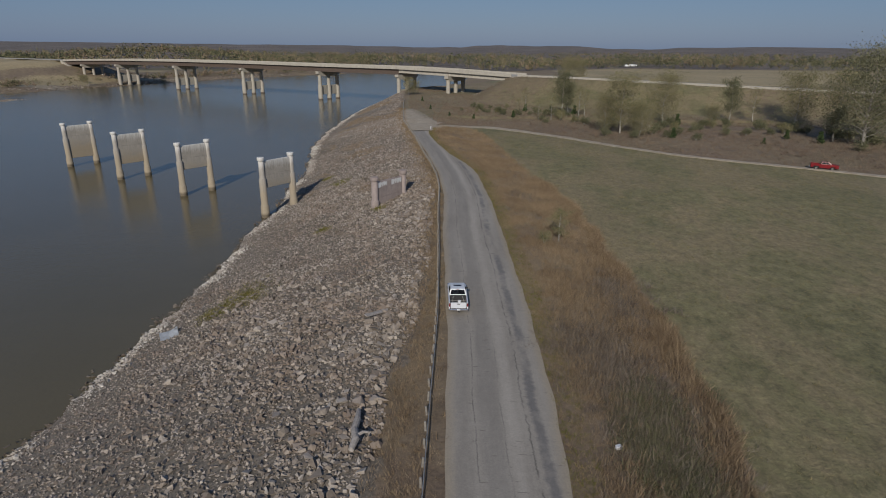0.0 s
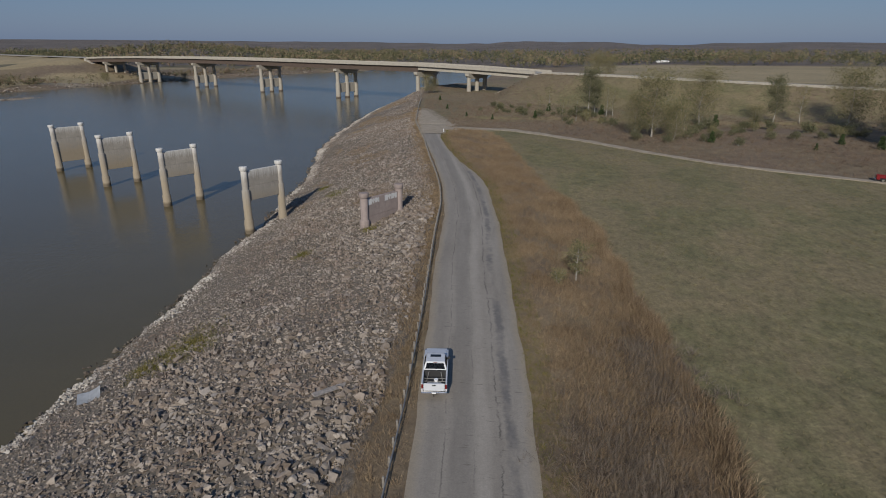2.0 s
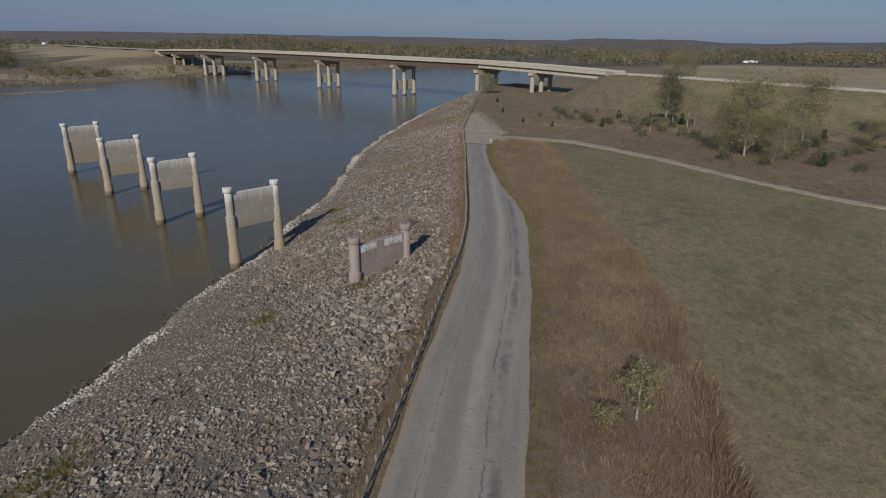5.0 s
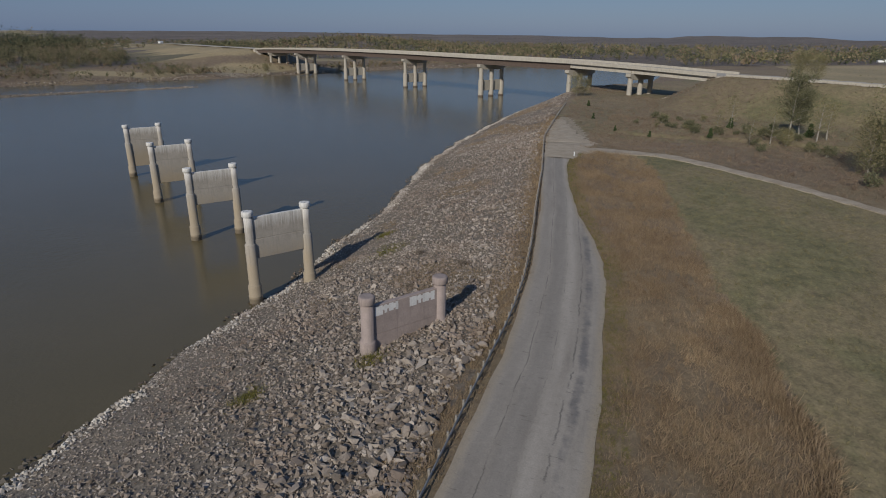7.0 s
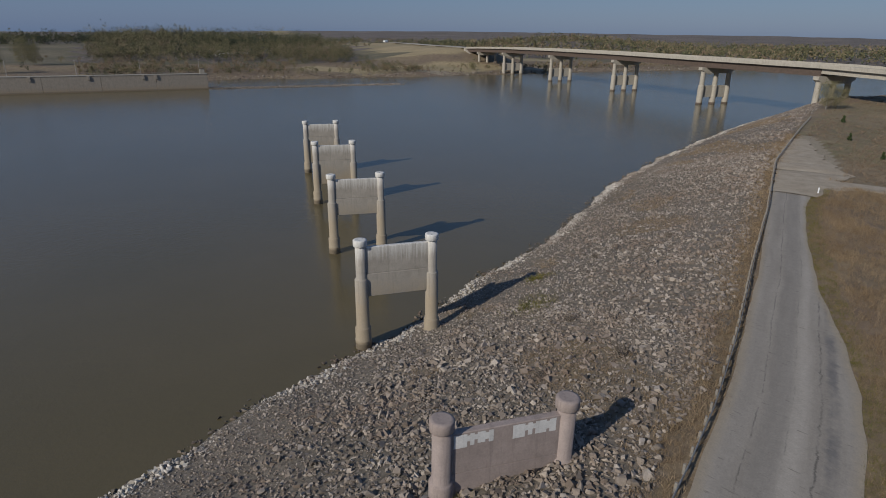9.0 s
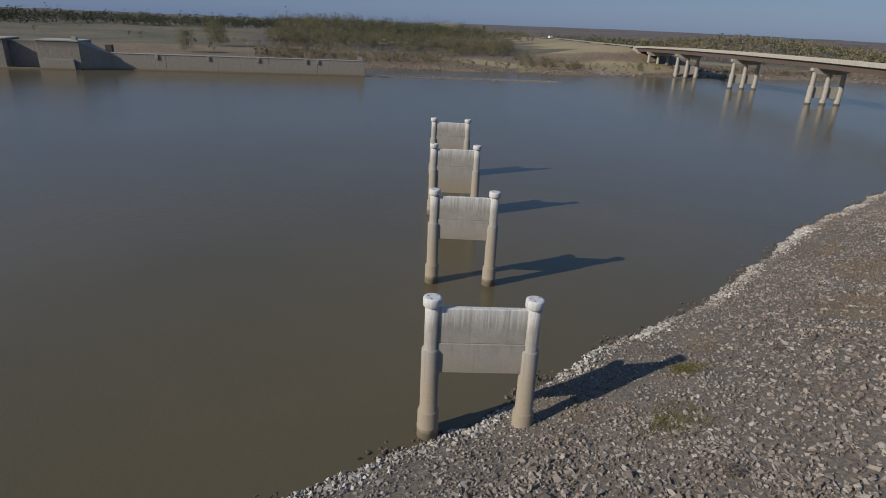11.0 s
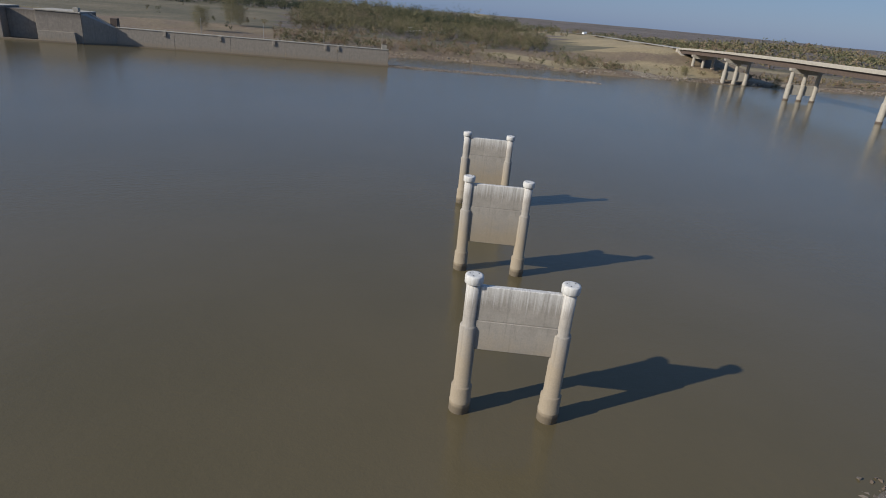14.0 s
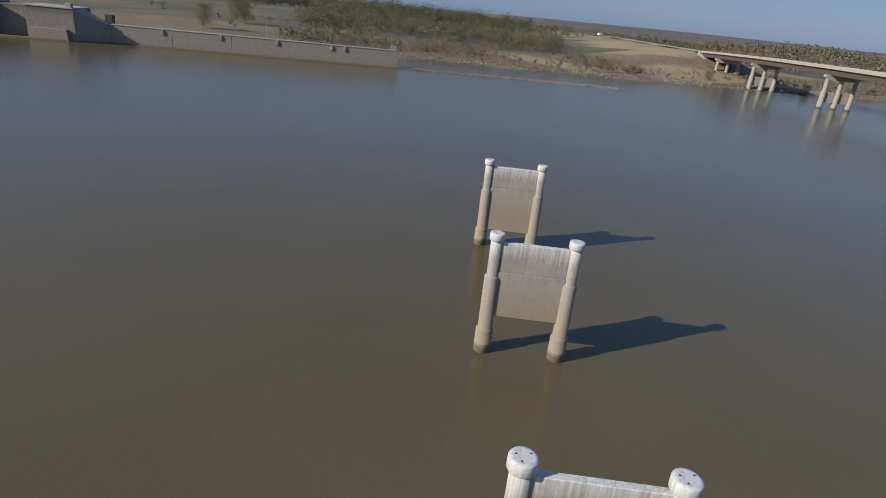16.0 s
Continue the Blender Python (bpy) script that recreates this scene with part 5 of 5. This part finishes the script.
for x, y, s in ((42, 190, 1.0), (50, 186, 0.9), (66, 214, 1.1), (72, 222, 1.3), (85, 226, 0.9), (92, 224, 1.2), (100, 215, 1.3), (106, 205, 1.4), (112, 190, 1.5), (118, 182, 1.4), (121, 168, 1.5), (108, 168, 1.0),
                (16, 246, 0.9), (24, 250, 1.1), (28, 246, 1.0), (10, 252, 0.8), (36, 244, 0.8), (2, 258, 0.6), (-8, 262, 0.5)):
    again(dark_bush, x, y, s, x * 37)
for k in range(64):
    x = rng.uniform(-5, 132)
    y = np.interp(x, [-5, 30, 60, 100, 128], [262, 246, 205, 205, 172]) + rng.normal(0, 11)
    again(dark_bush if k % 3 else green_bush, x, y, rng.uniform(0.45, 1.1) * (1 if k % 3 else 1.3), rng.uniform(0, 360))
first = stand(cedar(3.2, "small dense green cedar tree"), 62.5, 188, 1.0)
for x, y, s in ((76, 230, 1.3), (90, 232, 1.2), (98, 190, 0.9), (-12, 240, 0.5), (-2, 238, 0.6), (14, 240, 0.8), (30, 250, 1.1), (40, 252, 1.2), (56, 250, 1.0), (-22, 262, 0.6), (-30, 300, 0.7), (86, 178, 0.6), (20, 262, 1.0), (104, 182, 1.1)):
    again(first, x, y, s, x * 53)

# ---- far woods ----
def woods(name, x, y, tall, label, material, leaves=40, leaf=0.95, mood=0.5):
    """Many crowns of three or four lumps each; every tree has a tone of its own."""
    n = len(x)
    z = height(x, y)
    h = tall * np.clip(rng.normal(0.9, 0.2, n), 0.45, 1.35)
    tone = np.clip(mood + rng.normal(0, 0.24, n) + 0.15 * wave(x, y, 0.02), 0, 1)
    k = np.repeat(np.arange(n), leaves)
    m = len(k)
    lump = rng.integers(0, 4, m)
    off = rng.normal(0, 0.16, (n, 4, 3)) * h[:, None, None] * np.array([1.25, 1.25, 0.7])
    d = rng.normal(size=(m, 3))
    d /= np.linalg.norm(d, axis=1)[:, None]
    r = h[k] * 0.22 * rng.uniform(0.45, 1.05, m)
    c = off[k, lump] + d * r[:, None]
    c[:, 2] = np.clip(c[:, 2] + h[k] * np.where(lump == 0, 0.30, 0.58), 0.04 * h[k], 1.05 * h[k])
    pts = np.stack([x[k], y[k], z[k]], -1) + c
    v, q = leaf_cloud(pts, 1, 0.2, leaf)
    ob = raw(name, v, q, material)
    at = ob.data.attributes.new("tone", "FLOAT", "POINT")
    at.data.foreach_set("value", np.repeat(tone[k], 4).astype(np.float32))
    return tagged(ob, label, "woods", kind="stuff")


def fan(n, a0, a1, r0, r1):
    """Places by bearing (degrees right of y) and distance from the road's bend."""
    a, r = np.radians(rng.uniform(a0, a1, n)), np.sqrt(rng.uniform(r0 * r0, r1 * r1, n))
    return 5 + r * np.sin(a), 60 + r * np.cos(a)


def dry(x, y):
    s, p = stations(x, y)
    d, e = x - along(SHORE, y), along(FAR, y) - x
    return (((d > 25) & (y > 300)) | (e > 14)) & ((np.abs(p) > 34) | ((s > -345) & (s < 148))) & (height(x, y) > 1)


for a0, a1, r0, r1, n, tall, leaves, leaf, mood, label in (
        (-71, -50, 620, 780, 760, 15, 88, 0.62, 0.58, "autumn woods past the lock"),
        (-71, -53, 780, 1000, 820, 22, 64, 0.95, 0.36, "dense dark green woods past the lock"),
        (-125, -67, 1000, 1110, 1300, 18, 30, 1.3, 0.2, "dark tree belt behind the fields"),
        (-68, -40, 1060, 1180, 560, 15, 24, 1.3, 0.25, "dark tree belt behind the fields"),
        (-125, -70, 1110, 1500, 420, 16, 14, 1.7, 0.15, "dark far woods behind the fields"),
        (-52, -40, 900, 1500, 420, 12, 16, 1.4, 0.55, "autumn woods along the far highway"),
        (-44, -12, 800, 1500, 2300, 15, 20, 1.6, 0.55, "wooded autumn hill behind the bridge"),
        (-13, 45, 800, 1250, 1700, 19, 24, 1.6, 0.5, "autumn woods along the river bend"),
        (-13, 50, 1250, 2300, 1300, 14, 12, 2.0, 0.6, "far autumn woods before the hills"),
        (-60, -12, 1500, 2400, 900, 13, 12, 2.0, 0.6, "far autumn woods before the hills")):
    x, y = fan(n, a0, a1, r0, r1)
    ok = dry(x, y) & ~((x > 90) & (y < 880) & (y > 470))
    woods("woods", x[ok], y[ok], tall, label, WOODS, leaves, leaf, mood)
n = 620
y = rng.uniform(225, 470, n)
x = along(FAR, y) - 14 - np.abs(rng.normal(0, 60, n))
ok = dry(x, y) & (wave(x, y, 0.05) > -0.45)
woods("bank_thicket", x[ok], y[ok], 7.5, "low olive thicket on the far bank", WOODS, 64, 0.5, 0.62)
n = 200
y = rng.uniform(560, 800, n)
x = along(FAR, y) - 12 - np.abs(rng.normal(0, 25, n))
ok = dry(x, y)
woods("bank_thicket", x[ok], y[ok], 6, "low autumn thicket on the far bank", WOODS, 40, 0.6, 0.8)
x, y = rng.uniform(-395, -330, 60), rng.uniform(455, 560, 60)
ok = along(FAR, y) - x > 12
woods("bank_thicket", x[ok], y[ok], 4.5, "low scrub below the far embankment", WOODS, 50, 0.4, 0.7)
for x, y, s in ((-515, 180, 0.85), (-571, 212, 1.05), (-566, 218, 0.8), (-352, 505, 0.4), (-318, 573, 0.5), (-366, 520, 0.35)):
    again(cottonwood, x, y, s, x)
x, y = fan(26, -96, -66, 520, 1000)
ok = dry(x, y)
woods("field_trees", x[ok], y[ok], 6, "scattered olive trees on the far fields", WOODS, 90, 0.5, 0.5)
n = 620
x = rng.uniform(12, 150, n)
y = lane_y(x) + 6 + 52 * rng.random(n)
ok = (to_lane(x, y) > 4) & (wave(x, y, 0.07) > -0.2)
woods("brown_thicket", x[ok], y[ok], 2.0, "low reddish brown thicket before the trees", BRUSH_THICKET, 40, 0.13, 0.5)

# ---- far buildings ----
shed = empty("shed", Matrix.Translation((-640, 405, float(height(-640, 405)))) @ Matrix.Rotation(radians(58), 4, "Z"))
part("shed_wall", boxed((0, 0, 0), (9, 7, 3.6), 0.05), WHITE, shed)
part("shed_roof", prism([(-0.5, 3.6), (9.5, 3.6), (4.5, 5.4)], -0.5, 7.5), TIN, shed)
part("lean_to", boxed((9.1, 0, 2.2), (46, 5, 2.9), 0.05), TIN, shed)
for i in range(7):
    part("lean_to_post", boxed((10 + i * 6, 0.2, -0.5), (10.3 + i * 6, 0.5, 2.2), 0.0), GALV, shed)
tagged(shed, "long low white shed among the trees", "shed")
for x, y, w in ((230, 1050, 20), (620, 1000, 8), (-790, 790, 5)):
    barn = empty("barn", Matrix.Translation((x, y, float(height(x, y)))))
    part("barn_wall", boxed((0, 0, -1), (w, 6, 2.2), 0.05), WHITE, barn)
    part("barn_roof", prism([(-0.4, 2.204), (w + 0.4, 2.204), (w + 0.4, 2.4), (w * 0.5, 3.8), (-0.4, 2.4)], -0.4, 6.4), TIN, barn)
    tagged(barn, "distant white farm building with metal roof", "barn", "farm buildings")
